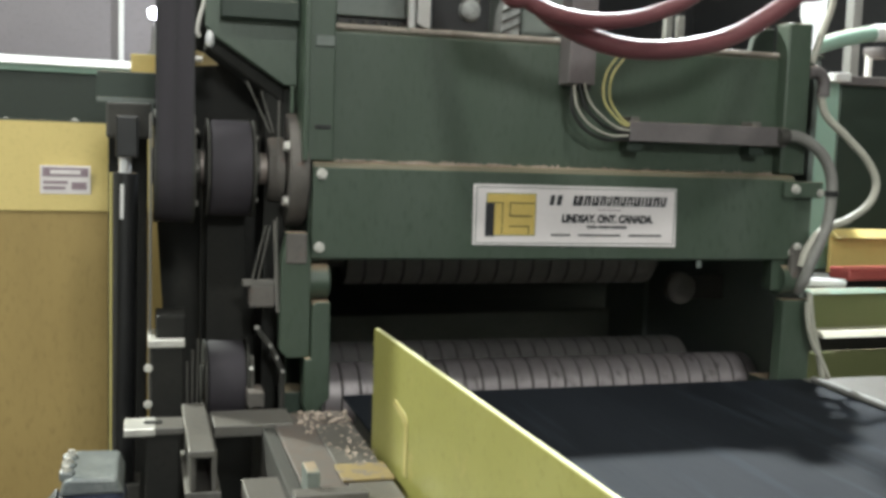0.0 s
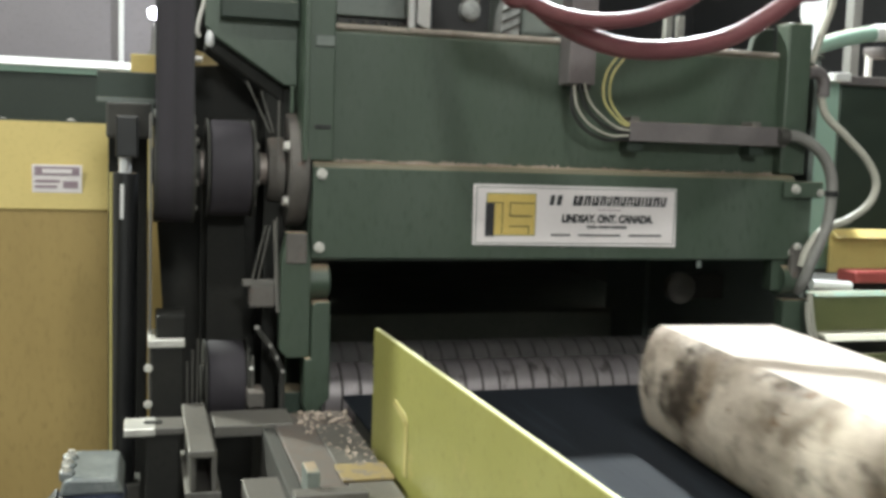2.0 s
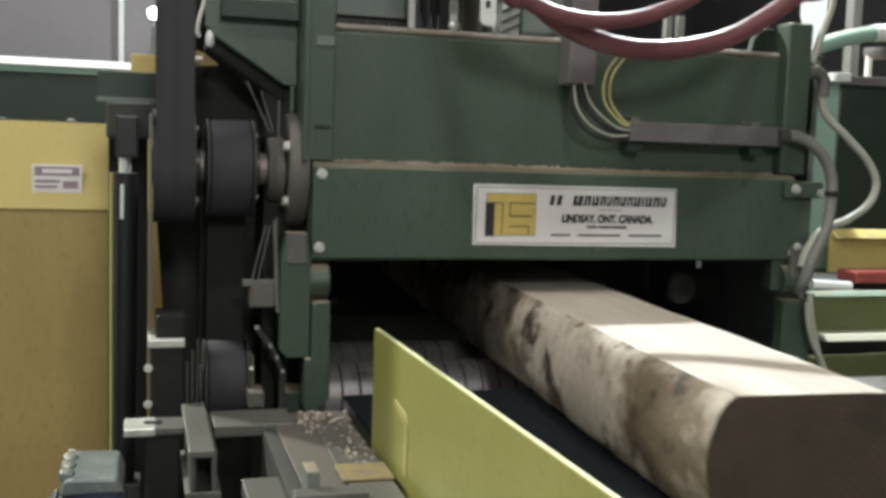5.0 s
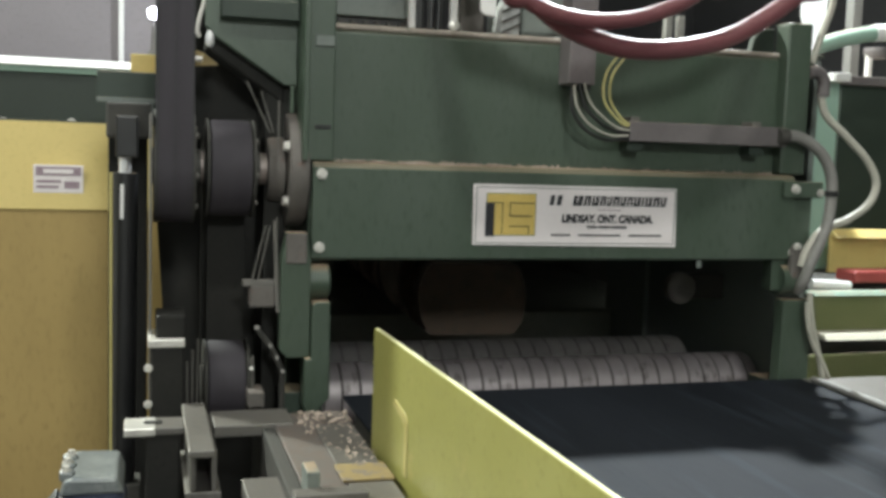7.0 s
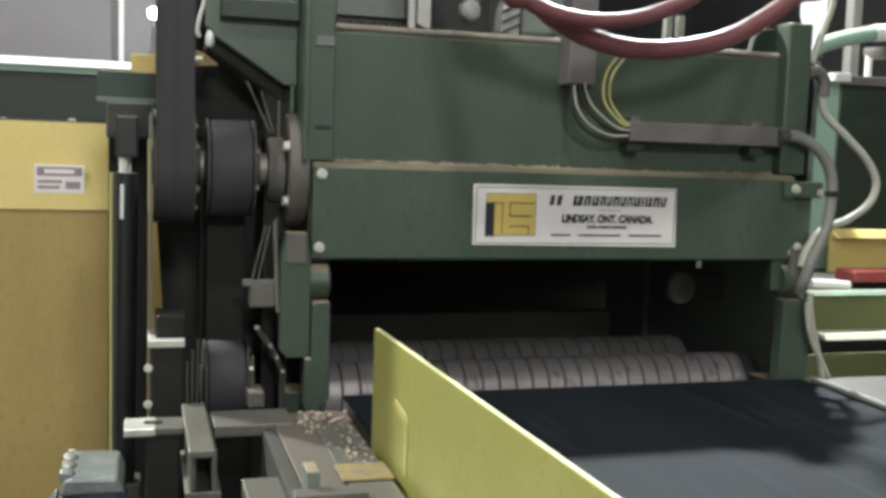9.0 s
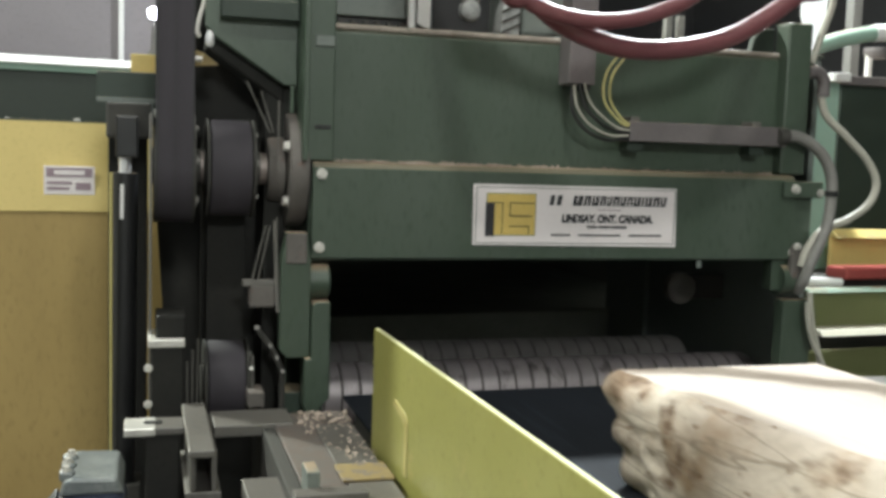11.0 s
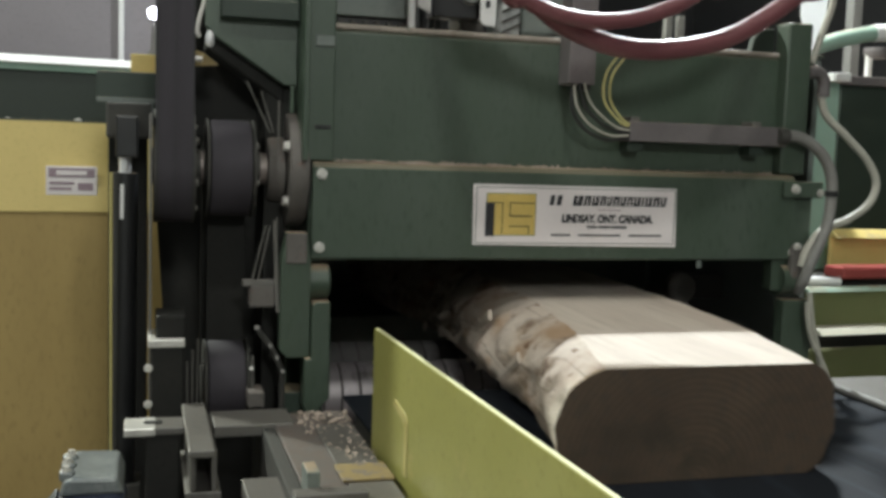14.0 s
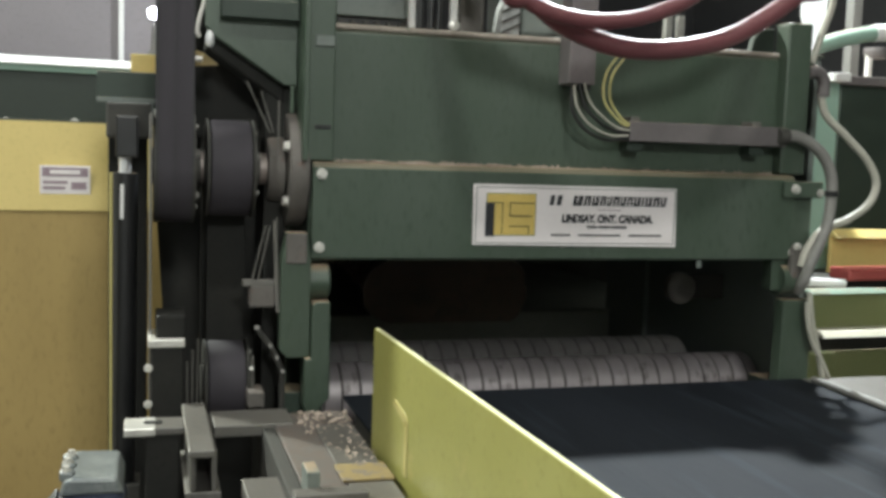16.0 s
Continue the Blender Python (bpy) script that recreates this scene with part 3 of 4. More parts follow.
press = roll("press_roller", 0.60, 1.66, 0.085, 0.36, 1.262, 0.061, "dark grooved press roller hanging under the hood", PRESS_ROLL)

# ---- duct, wires and hoses on the hood ----
t = thing("cable_duct", (1.6, 0.0, 1.68), "dull grey square cable duct on the hood", "cable duct")
part("duct", box(1.360, 1.891, -0.045, 0.02, 1.65, 1.708, 0.003), GREYBOX, t)
for x in (1.37, 1.78):
    part("clip", box(x, x + 0.03, -0.03, 0.036, 1.708, 1.722, 0.003), STEEL, t)
    part("lower_clip", box(x, x + 0.05, -0.02, 0.036, 1.62, 1.65, 0.003), DKGREEN, t)
t = thing("junction_box", (1.2, 0.0, 1.88), "narrow grey junction box with cable glands", "junction box")
part("case", box(1.163, 1.244, -0.045, 0.036, 1.805, 2.05, 0.004), GREYBOX, t)
part("gland", box(1.205, 1.235, -0.035, 0.0, 1.79, 1.806, 0.002), BLACK, t)
t = part("wire", hose([(1.176, -0.050, 1.803), (1.190, -0.050, 1.740), (1.233, -0.050, 1.691), (1.297, -0.050, 1.664), (1.354, -0.050, 1.666)], 0.0035, 8), CABLE, smooth=True)
tagged(t, "thin grey electric wire looping into the cable duct", "wire", "wires at the duct")
t = part("wire", hose([(1.195, -0.047, 1.808), (1.212, -0.047, 1.748), (1.260, -0.047, 1.702), (1.312, -0.047, 1.678), (1.359, -0.047, 1.673)], 0.005, 8), BLACKWIRE, smooth=True)
tagged(t, "thin black electric wire looping into the cable duct", "wire", "wires at the duct")
t = part("wire", hose([(1.210, -0.045, 1.808), (1.230, -0.045, 1.758), (1.271, -0.045, 1.718), (1.319, -0.045, 1.688), (1.360, -0.045, 1.681)], 0.0035, 8), CABLE, smooth=True)
tagged(t, "thin grey electric wire looping into the cable duct", "wire", "wires at the duct")
t = part("wire", hose([(1.173, -0.045, 1.803), (1.177, -0.045, 1.732), (1.222, -0.045, 1.677), (1.286, -0.045, 1.652), (1.357, -0.045, 1.658)], 0.005, 8), BLACKWIRE, smooth=True)
tagged(t, "thin black electric wire looping into the cable duct", "wire", "wires at the duct")
t = part("wire", hose([(1.311, -0.050, 1.893), (1.279, -0.050, 1.849), (1.268, -0.050, 1.800), (1.278, -0.050, 1.752), (1.323, -0.050, 1.706), (1.353, -0.050, 1.692)], 0.0035, 8), YELLOWWIRE, smooth=True)
tagged(t, "thin yellow electric wire looping into the cable duct", "wire", "wires at the duct")
t = part("wire", hose([(1.336, -0.045, 1.892), (1.301, -0.045, 1.845), (1.290, -0.045, 1.801), (1.297, -0.045, 1.758), (1.332, -0.045, 1.714), (1.358, -0.045, 1.699)], 0.0035, 8), YELLOWWIRE, smooth=True)
tagged(t, "thin yellow electric wire looping into the cable duct", "wire", "wires at the duct")

t = part("hose", hose([(0.62, -0.1, 3.6), (0.7, -0.2, 2.6), (0.825, -0.360, 2.043), (0.909, -0.360, 1.979), (0.985, -0.360, 1.953), (1.085, -0.360, 1.942), (1.194, -0.360, 1.955), (1.296, -0.360, 1.989), (1.383, -0.360, 2.038), (1.526, -0.360, 2.143), (1.9, -0.2, 3.0), (2.0, -0.1, 3.8)], 0.021, 20), REDHOSE, smooth=True)
tagged(t, "glossy dark red rubber hose hanging in a loop", "hose", "red hoses")
t = part("hose", hose([(0.5, 0.0, 3.6), (0.66, -0.1, 2.6), (0.845, -0.300, 2.067), (0.939, -0.300, 1.998), (1.011, -0.300, 1.947), (1.107, -0.300, 1.907), (1.212, -0.300, 1.887), (1.344, -0.300, 1.892), (1.486, -0.300, 1.924), (1.603, -0.300, 1.983), (1.713, -0.300, 2.060), (1.848, -0.300, 2.180), (2.1, -0.1, 3.0), (2.15, -0.05, 3.8)], 0.0265, 20), REDHOSE, smooth=True)
tagged(t, "thick dark red rubber hose hanging in a loop", "hose", "red hoses")
t = part("conduit", hose([(1.862, -0.05, 1.680), (1.922, -0.05, 1.683), (1.984, -0.05, 1.657), (2.033, -0.05, 1.612), (2.059, -0.05, 1.551), (2.061, -0.05, 1.481), (2.053, -0.05, 1.41), (2.025, -0.05, 1.339), (1.998, -0.05, 1.28), (1.988, -0.04, 1.235), (1.99, -0.01, 1.2)], 0.0175, 16, 14, 0.03), GREYHOSE, smooth=True)
tagged(t, "thick grey flexible conduit curving down from the duct", "conduit")
part("gland", lathe([(1.858, 0.022), (1.864, 0.026), (1.884, 0.026), (1.89, 0.021)], "x", (0, -0.05, 1.681), 12), SOOT, t, "dark threaded gland", smooth=True)
for line, rad in (([(2.004, -0.055, 1.2), (2.012, -0.055, 1.15), (2.023, -0.055, 1.097), (2.055, -0.055, 0.997), (2.082, -0.05, 0.905)], 0.0095), ([(1.994, -0.06, 1.17), (2.0, -0.06, 1.12), (2.02, -0.06, 1.05), (2.067, -0.06, 0.975), (2.115, -0.055, 0.895)], 0.0075)):
    t = part("cable", hose(line, rad, 12, 8), CABLE, smooth=True)
    tagged(t, "pale grimy cable running down beside the machine post", "cable", "post cables")
t = thing("cable_clamp", (1.975, -0.03, 1.28), "rust-brown clamp holding the conduit to the post", "clamp")
part("block", prism([(1.95, 1.235), (1.948, 1.335), (1.965, 1.35), (1.99, 1.34), (2.008, 1.32), (2.004, 1.235)], "y", -0.03, -0.005, 0.008), RUSTY, t)
bolt((1.966, -0.03, 1.342), (0, -1, 0), 0.009, t)
t = part("cable", hose([(2.052, 0.000, 2.212), (2.054, 0.000, 2.101), (2.023, 0.000, 2.004), (1.992, 0.000, 1.912)], 0.011, 12), CABLE, smooth=True)
tagged(t, "pale cable running down to an elbow connector", "cable")
t = part("cable", hose([(2.032, 0.000, 1.822), (2.059, 0.000, 1.753), (2.145, 0.000, 1.686), (2.226, 0.000, 1.616), (2.266, 0.000, 1.545), (2.242, 0.000, 1.477), (2.17, 0.000, 1.428), (2.10, -0.02, 1.41), (2.04, -0.03, 1.385), (1.995, -0.035, 1.33), (1.98, -0.035, 1.28)], 0.0125, 12), CABLE, smooth=True)
tagged(t, "pale cable sagging in an open loop", "cable")
t = thing("elbow_connector", (2.020, 0.000, 1.865), "grey-brown metal elbow cable connector", "connector")
part("elbow", hose([(1.982, 0.000, 1.884), (2.014, 0.000, 1.886), (2.039, 0.000, 1.863), (2.042, 0.000, 1.810)], 0.02, 14), GREYBOX, t, smooth=True)
part("nut", lathe([(1.822, 0.014), (1.848, 0.019)], "z", (2.038, 0.000, 1.831), 6), STEEL, t)
t = thing("cable_tie", (2.058, -0.045, 1.512), "black cable tie round the conduit", "cable tie")
part("band", lathe([(1.502, 0.0215), (1.519, 0.0215)], "z", (2.061, -0.05, 1.513), 16), BLACK, t)

# ---- top of the hood ----
t = thing("terminal_box", (0.66, 0.3, 1.935), "grey steel box with a row of dark terminals", "electrical box")
part("case", box(0.53, 0.765, 0.22, 0.5, 1.985, 2.4, 0.004), GREY_PANEL, t)
part("base", box(0.53, 0.765, 0.24, 0.5, 1.935, 1.985, 0.002), BLACK, t)
for i in range(6):
    part("terminal", box(0.545 + i * 0.036, 0.562 + i * 0.036, 0.222, 0.24, 1.94, 1.975, 0.003), SOOT, t)
t = thing("upright_tube", (0.75, 0.15, 1.935), "pale vertical tube on the hood", "tube")
part("tube", rod((0.748, 0.16, 1.935), (0.748, 0.16, 2.6), 0.011), WHITE, t, smooth=True)
t = thing("steel_block", (1.1, 0.2, 1.935), "scuffed grey cast block on the hood", "steel block")
part("block", prism([(1.018, 1.935), (1.084, 1.935), (1.086, 2.06), (1.055, 2.09), (1.03, 2.03)], "y", 0.16, 0.24, 0.008), CAST, t)
for i in range(3):
    part("fin", prism([(1.024, 1.955 + i * 0.03), (1.084, 1.985 + i * 0.03), (1.084, 1.992 + i * 0.03), (1.024, 1.962 + i * 0.03)], "y", 0.152, 0.16, 0.001), SOOT, t)
t = thing("hood_motor", (1.16, 0.25, 1.935), "grey-green motor housing on the hood", "motor")
part("housing", box(1.09, 1.25, 0.16, 0.5, 1.955, 2.35, 0.012), GREY_PANEL, t)
part("foot", box(1.07, 1.26, 0.15, 0.5, 1.935, 1.955, 0.002), SOOT, t)
t = thing("valve_bracket", (1.0, 0.5, 1.935), "brown valve and pale post on a steel bracket", "valve")
part("pale_post", box(0.956, 0.978, 0.46, 0.48, 1.95, 2.5, 0.003), WHITE, t, "pale painted post")
part("collar", lathe([(0.45, 0.012), (0.453, 0.019), (0.46, 0.019)], "y", (0.967, 0, 2.005), 16), BRIGHT, t, smooth=True)
part("valve", box(0.983, 1.07, 0.45, 0.56, 1.955, 2.15, 0.012), RUSTY, t)
for x in (0.865, 0.90, 0.925):
    part("post", rod((x, 0.5, 1.935), (x, 0.5, 2.6), 0.011), BLACK, t)
part("base", box(0.83, 1.09, 0.44, 0.6, 1.935, 1.95, 0.002), STEEL, t)
lift = thing("lift_box", (0.95, 0.3, 1.955), "black lifting block with a pale round casting", "lifting block")
part("block", box(0.839, 1.02, 0.26, 0.34, 1.955, 2.3, 0.004), BLACK, lift)
part("casting", lathe([(0.236, 0.02), (0.241, 0.03), (0.262, 0.036)], "y", (0.955, 0, 2.03), 20), CAST, lift, smooth=True)
part("casting_neck", box(0.925, 0.985, 0.245, 0.262, 2.045, 2.09, 0.008), RUSTY, lift)
part("side_plate", prism([(0.79, 1.98), (0.832, 1.963), (0.832, 2.3), (0.79, 2.3)], "y", 0.255, 0.27, 0.003), WHITE, lift, "pale side plate")
switch_plate = thing("switch_plate", (0.995, 0.21, 2.02), "white sliding switch plate with a black button", "switch plate")
part("plate", prism([(0.972, 1.995), (0.985, 1.982), (1.022, 1.978), (1.028, 2.25), (0.972, 2.25)], "y", 0.205, 0.213, 0.003), WHITE, switch_plate)
part("button", box(0.988, 1.002, 0.199, 0.206, 2.035, 2.055, 0.002), BLACK, switch_plate, "black square button")

# ---- gusset and drive beside the machine ----
t = thing("drive_support", (0.3, 0.2, 0), "dark green welded drive support with a slanted gusset", "machine frame")
part("gusset", prism([(0.163, 1.918), (0.184, 1.893), (0.377, 1.768), (0.412, 1.768), (0.412, 2.5), (0.163, 2.5)], "y", 0.1, 0.13, 0.004), GREEN, t)
part("gusset_edge", prism([(0.170, 1.862), (0.379, 1.72), (0.379, 1.76), (0.170, 1.89)], "y", 0.135, 0.3, 0.003), SHADE_BLACK, t)
# Dark sheet put in where only shade shows below the gusset.
part("shade_backing", box(0.145, 0.41, 0.31, 0.33, 1.62, 2.3, 0.003), SHADE_BLACK, t)
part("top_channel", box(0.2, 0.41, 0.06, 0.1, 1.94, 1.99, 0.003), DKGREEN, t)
# Side wall, back plate, column and shade plate: recess shade painted near-black.
part("side_wall", box(0.33, 0.40, 0.14, 0.34, 0, 1.78, 0.003), SHADE_BLACK, t)
part("back_plate", prism([(0.05, 1.72), (0.048, 1.33), (0.067, 1.05), (0.067, 0), (0.44, 0), (0.44, 1.72)], "y", 0.62, 0.66, 0.003), SHADE_BLACK, t)
part("cross_beam", box(-0.133, 0.44, 0.55, 0.75, 1.72, 1.81, 0.004), DKGREEN, t)
part("beam_lip", box(-0.133, 0.44, 0.54, 0.55, 1.715, 1.73, 0.002), GREY_PANEL, t)
part("yellow_pad", box(-0.035, 0.049, 0.62, 0.72, 1.81, 1.87, 0.004), YELLOW, t, "small yellow pad")
part("column", box(-0.1, 0.018, 0.58, 0.7, 0, 1.72, 0.004), SHADE_BLACK, t)
part("shade_plate", box(0.17, 0.42, 0.36, 0.39, 0.9, 2.3, 0.004), SHADE_BLACK, t)

part("hook", hose([(0.158, 0.05, 2.06), (0.156, 0.05, 1.978), (0.144, 0.05, 1.93), (0.139, 0.05, 1.895), (0.146, 0.05, 1.882)], 0.006, 10), BRIGHT, t, "bright plated hook", smooth=True)
part("knob", lathe([(1.857, 0.006), (1.866, 0.012), (1.888, 0.012), (1.9, 0.006)], "z", (0.172, 0.06, 0), 14), CHROME, t, "chrome knob", smooth=True)
part("hinge_pin", rod((0.128, 0.05, 1.824), (0.152, 0.05, 1.824), 0.007, 12), BRIGHT, t, "bright hinge pin")
part("strap", prism([(0.13, 1.852), (0.16, 1.842), (0.2, 1.812), (0.13, 1.806)], "y", 0.085, 0.097, 0.002), TABPAINT, t, "dull ochre strap")


def belt_loop(x0, x1, y, za, ra, zb, rb, n=20):
    """A flat belt round two pulleys, one above the other, on axes along x."""
    outer = [(y + ra * math.cos(u), za + ra * math.sin(u)) for u in [math.pi + math.pi * i / n for i in range(n + 1)]]
    outer += [(y + rb * math.cos(u), zb + rb * math.sin(u)) for u in [math.pi * i / n for i in range(n + 1)]]
    inner = [(y + (ra - 0.012) * math.cos(u), za + (ra - 0.012) * math.sin(u)) for u in [math.pi + math.pi * i / n for i in range(n + 1)]]
    inner += [(y + (rb - 0.012) * math.cos(u), zb + (rb - 0.012) * math.sin(u)) for u in [math.pi * i / n for i in range(n + 1)]]
    bm = bmesh.new()
    k = len(outer)
    vs = [[bm.verts.new((x, *p)) for p in q] for q in (outer, inner) for x in (x0, x1)]
    fs = []
    for i in range(k):
        j = (i + 1) % k
        for a, b in ((0, 1), (1, 3), (3, 2), (2, 0)):
            fs.append(bm.faces.new((vs[a][i], vs[a][j], vs[b][j], vs[b][i])))
    bmesh.ops.recalc_face_normals(bm, faces=fs)
    return bm


def pulley(name, x0, x1, y, z, r, label):
    t = thing(name, ((x0 + x1) / 2, y, z), label, "pulley", "drive pulleys")
    part("rim", lathe([(x0, r * 0.55), (x0, r + 0.004), (x0 + 0.006, r + 0.004), (x0 + 0.008, r - 0.014), (x1 - 0.008, r - 0.014), (x1 - 0.006, r + 0.004), (x1, r + 0.004), (x1, r * 0.55)], "x", (0, y, z), 48), SOOT, t, smooth=True)
    part("belt_cover", lathe([(x0 + 0.009, r - 0.016)] + [(x0 + 0.012, r - 0.001), (x0 + 0.02, r + 0.001), (x1 - 0.02, r + 0.001), (x1 - 0.012, r - 0.001)] + [(x1 - 0.009, r - 0.016)], "x", (0, y, z), 48), VBELT, t, "dark banded belt wrapped on the rim", smooth=True)
    part("hub", lathe([(x0 - 0.006, 0.03), (x0 - 0.006, 0.05), (x1 + 0.018, 0.05), (x1 + 0.018, 0.03)], "x", (0, y, z), 24), SOOT, t, smooth=True)
    for i in range(6):
        u = i * math.pi / 3
        a = (x1 + 0.002, y + 0.75 * r * math.cos(u), z + 0.75 * r * math.sin(u))
        bolt(a, (1, 0, 0), 0.007, t, STEEL)
    return t


PY = 0.15
pul_a = pulley("belt_pulley", 0.03, 0.137, PY, 1.535, 0.15, "large black belt pulley with bright bolts")
pul_b = pulley("belt_pulley", 0.168, 0.297, PY, 1.535, 0.132, "black belt pulley beside the feed machine")
pul_c = pulley("belt_pulley", 0.168, 0.29, PY, 0.93, 0.115, "grimy lower belt pulley")
t = part("drive_belt", belt_loop(0.036, 0.131, PY, 1.535, 0.152, 2.9, 0.152), VBELT, smooth=True)
for x0, x1 in ((0.0355, 0.041), (0.0815, 0.0845), (0.126, 0.1315)):
    part("belt_cord", belt_loop(x0, x1, PY, 1.535, 0.1535, 2.9, 0.1535), RUBBER, t, "raised cord band", smooth=True)
tagged(t, "wide dark banded drive belt running up from the pulley", "drive belt", "drive belts")
# Second belt takes the near-black too, for the shade between the pulleys.
t = part("drive_belt", belt_loop(0.18, 0.285, 0.27, 0.95, 0.05, 1.5, 0.05), SHADE_BLACK, smooth=True)
tagged(t, "dark drive belt in the shade behind the pulleys", "drive belt", "drive belts")
t = thing("drive_motor", (0.15, 0.15, 2.9), "dark motor pulley above the drive belt", "motor")
part("drum", lathe([(0.02, 0.05), (0.02, 0.14), (0.145, 0.14), (0.145, 0.05), (0.4, 0.05)], "x", (0, PY, 2.9), 32), SOOT, t, smooth=True)
t = thing("drive_shaft", (0.35, PY, 1.535), "worn steel drive shaft with a bolted flange bearing", "shaft")
part("shaft", rod((0.02, PY, 1.535), (0.44, PY, 1.535), 0.045, 24), WORN_SHAFT, t, smooth=True)
part("collar", lathe([(0.335, 0.04), (0.335, 0.085), (0.345, 0.09), (0.378, 0.092), (0.38, 0.04)], "x", (0, PY, 1.535), 28), RUSTY, t, smooth=True)
fl = part("flange", lathe([(0.385, 0.06), (0.385, 0.155), (0.392, 0.16), (0.432, 0.16), (0.44, 0.15), (0.44, 0.06)], "x", (0, PY, 1.535), 40), RUSTY, t, "rusty bearing flange", smooth=True)
for u in (148, 222):
    bolt((0.385, PY + 0.125 * math.cos(radians(u)), 1.535 + 0.125 * math.sin(radians(u))), (-1, 0, 0), 0.013, fl)
t = thing("gear_case", (0.07, -0.02, 0), "black gear case with a bright steel top band", "gear case")
part("case", box(0.023, 0.109, -0.05, 0.1, 0.5, 1.076, 0.006), SHADE_BLACK, t)
part("top_band", box(0.017, 0.110, -0.056, 0.1, 1.070, 1.092, 0.004), BRIGHT, t, "bright steel top band")
part("cap", box(0.037, 0.114, -0.03, 0.1, 1.090, 1.151, 0.006), SHADE_BLACK, t)
part("stand", box(0.03, 0.1, 0.0, 0.09, 0, 0.5), SOOT, t)
for p in ((0.018, -0.050, 1.017), (0.018, -0.050, 0.921)):
    bolt(p, (0, -1, 0), 0.008, t)
t = thing("tension_arm", (0.4, 0.0, 1.3), "small grimy steel tension arm with thin cables", "tensioner")
part("block", box(0.281, 0.350, 0.0, 0.05, 1.164, 1.226, 0.006), RUSTY, t)
part("plate", box(0.372, 0.428, -0.036, -0.022, 1.288, 1.371, 0.004), RUSTY, t, "bare rust-brown pad")
part("tube", rod((0.345, 0.0, 1.40), (0.357, 0.0, 1.15), 0.006, 10), STEEL, t)
part("finger", box(0.262, 0.345, 0.0, 0.03, 1.222, 1.24, 0.003), STEEL, t)
for a, b in (((0.268, 0.050, 1.775), (0.333, 0.050, 1.637)), ((0.307, 0.050, 1.750), (0.343, 0.050, 1.637)), ((0.350, 0.000, 1.723), (0.350, 0.000, 1.539)), ((0.320, 0.000, 1.387), (0.285, 0.000, 1.234)), ((0.350, 0.000, 1.410), (0.347, 0.000, 1.226)), ((0.332, 0.000, 1.387), (0.300, 0.000, 1.234))):
    part("cable", rod(a, b, 0.0024, 8), STEEL, t)
t = thing("lower_linkage", (0.35, 0.0, 0.95), "greasy chain linkage with bright pins", "linkage")
part("pin", rod((0.299, -0.020, 1.114), (0.313, 0.100, 1.091), 0.007, 12), STEEL, t)
part("pin", rod((0.335, -0.020, 1.063), (0.350, 0.100, 1.039), 0.006, 12), STEEL, t)
part("pin", rod((0.354, -0.020, 1.029), (0.369, 0.100, 1.003), 0.006, 12), STEEL, t)
part("pin", rod((0.370, -0.020, 0.991), (0.386, 0.100, 0.963), 0.006, 12), STEEL, t)
part("pin", rod((0.286, -0.020, 1.002), (0.299, 0.100, 0.975), 0.005, 12), BRIGHT, t)
for a, b in (((0.303, 0.010, 1.105), (0.339, 0.010, 1.057)), ((0.339, 0.010, 1.057), (0.358, 0.010, 1.022)), ((0.358, 0.010, 1.022), (0.374, 0.010, 0.984)), ((0.374, 0.010, 0.984), (0.373, 0.010, 0.885)), ((0.289, 0.010, 0.996), (0.283, 0.010, 0.889))):
    part("link", rod(a, b, 0.008, 8), SOOT, t)
for a, b in (((0.118, 0.000, 1.021), (0.119, 0.000, 0.904)), ((0.133, 0.020, 1.048), (0.133, 0.020, 0.898)), ((0.148, 0.050, 1.072), (0.147, 0.050, 0.890)), ((0.291, 0.000, 1.032), (0.292, 0.000, 0.922))):
    part("guide_rod", rod(a, b, 0.0035, 8), STEEL, t)
part("red_block", box(0.277, 0.319, -0.05, 0.05, 0.9, 0.942, 0.004), RUSTY, t)

# ---- hydraulic cylinder ----
t = thing("hydraulic_cylinder", (-0.04, 0.35, 0.5), "black hydraulic cylinder with a short chrome rod", "hydraulic cylinder")
part("barrel", rod((-0.046, 0.350, 1.508), (-0.053, 0.350, 0.571), 0.036, 28), BLACK, t, smooth=True)
part("rod", rod((-0.047, 0.350, 1.558), (-0.047, 0.350, 1.504), 0.017, 20), CHROME, t, "short chrome rod", smooth=True)
part("clevis", box(-0.072, -0.010, 0.3, 0.4, 1.553, 1.672, 0.006), BLACK, t)
part("mount", box(-0.100, 0.030, 0.36, 0.56, 1.607, 1.711, 0.008), SOOT, t)
strip = part("label_strip", prism([(-0.004, 0), (0.006, 0), (0.007, 0.1), (-0.003, 0.1)], "y", -0.001, 0.0, 0), WHITE, t, "pale worn label", origin=(0, 0, 0))
strip.location = Vector((-0.056, 0.310, 1.376)) - ORIGIN[t]
part("foot", box(-0.09, 0.0, 0.3, 0.42, 0, 0.589, 0.004), SOOT, t)
# Added strip: paints the highlighted edge of the yellow panel behind the cylinder.
t = part("edge_strip", box(-0.084 - 0.004, -0.084 + 0.004, 0.29, 0.31, 0, 1.510, 0.001), OCHRE_WEAR)
tagged(t, "thin ochre strip standing for the yellow panel's highlighted edge", "steel strip", "edge strips")
t = part("edge_strip", box(0.023 - 0.003, 0.023 + 0.003, 0.02, 0.3, 0.897, 1.677, 0.001), STEEL)
tagged(t, "thin bright steel edge of the belt guard", "steel strip", "edge strips")

# ---- swivelling saw box behind the feed machine ----
PIV = (1.46, 2.13, 0)
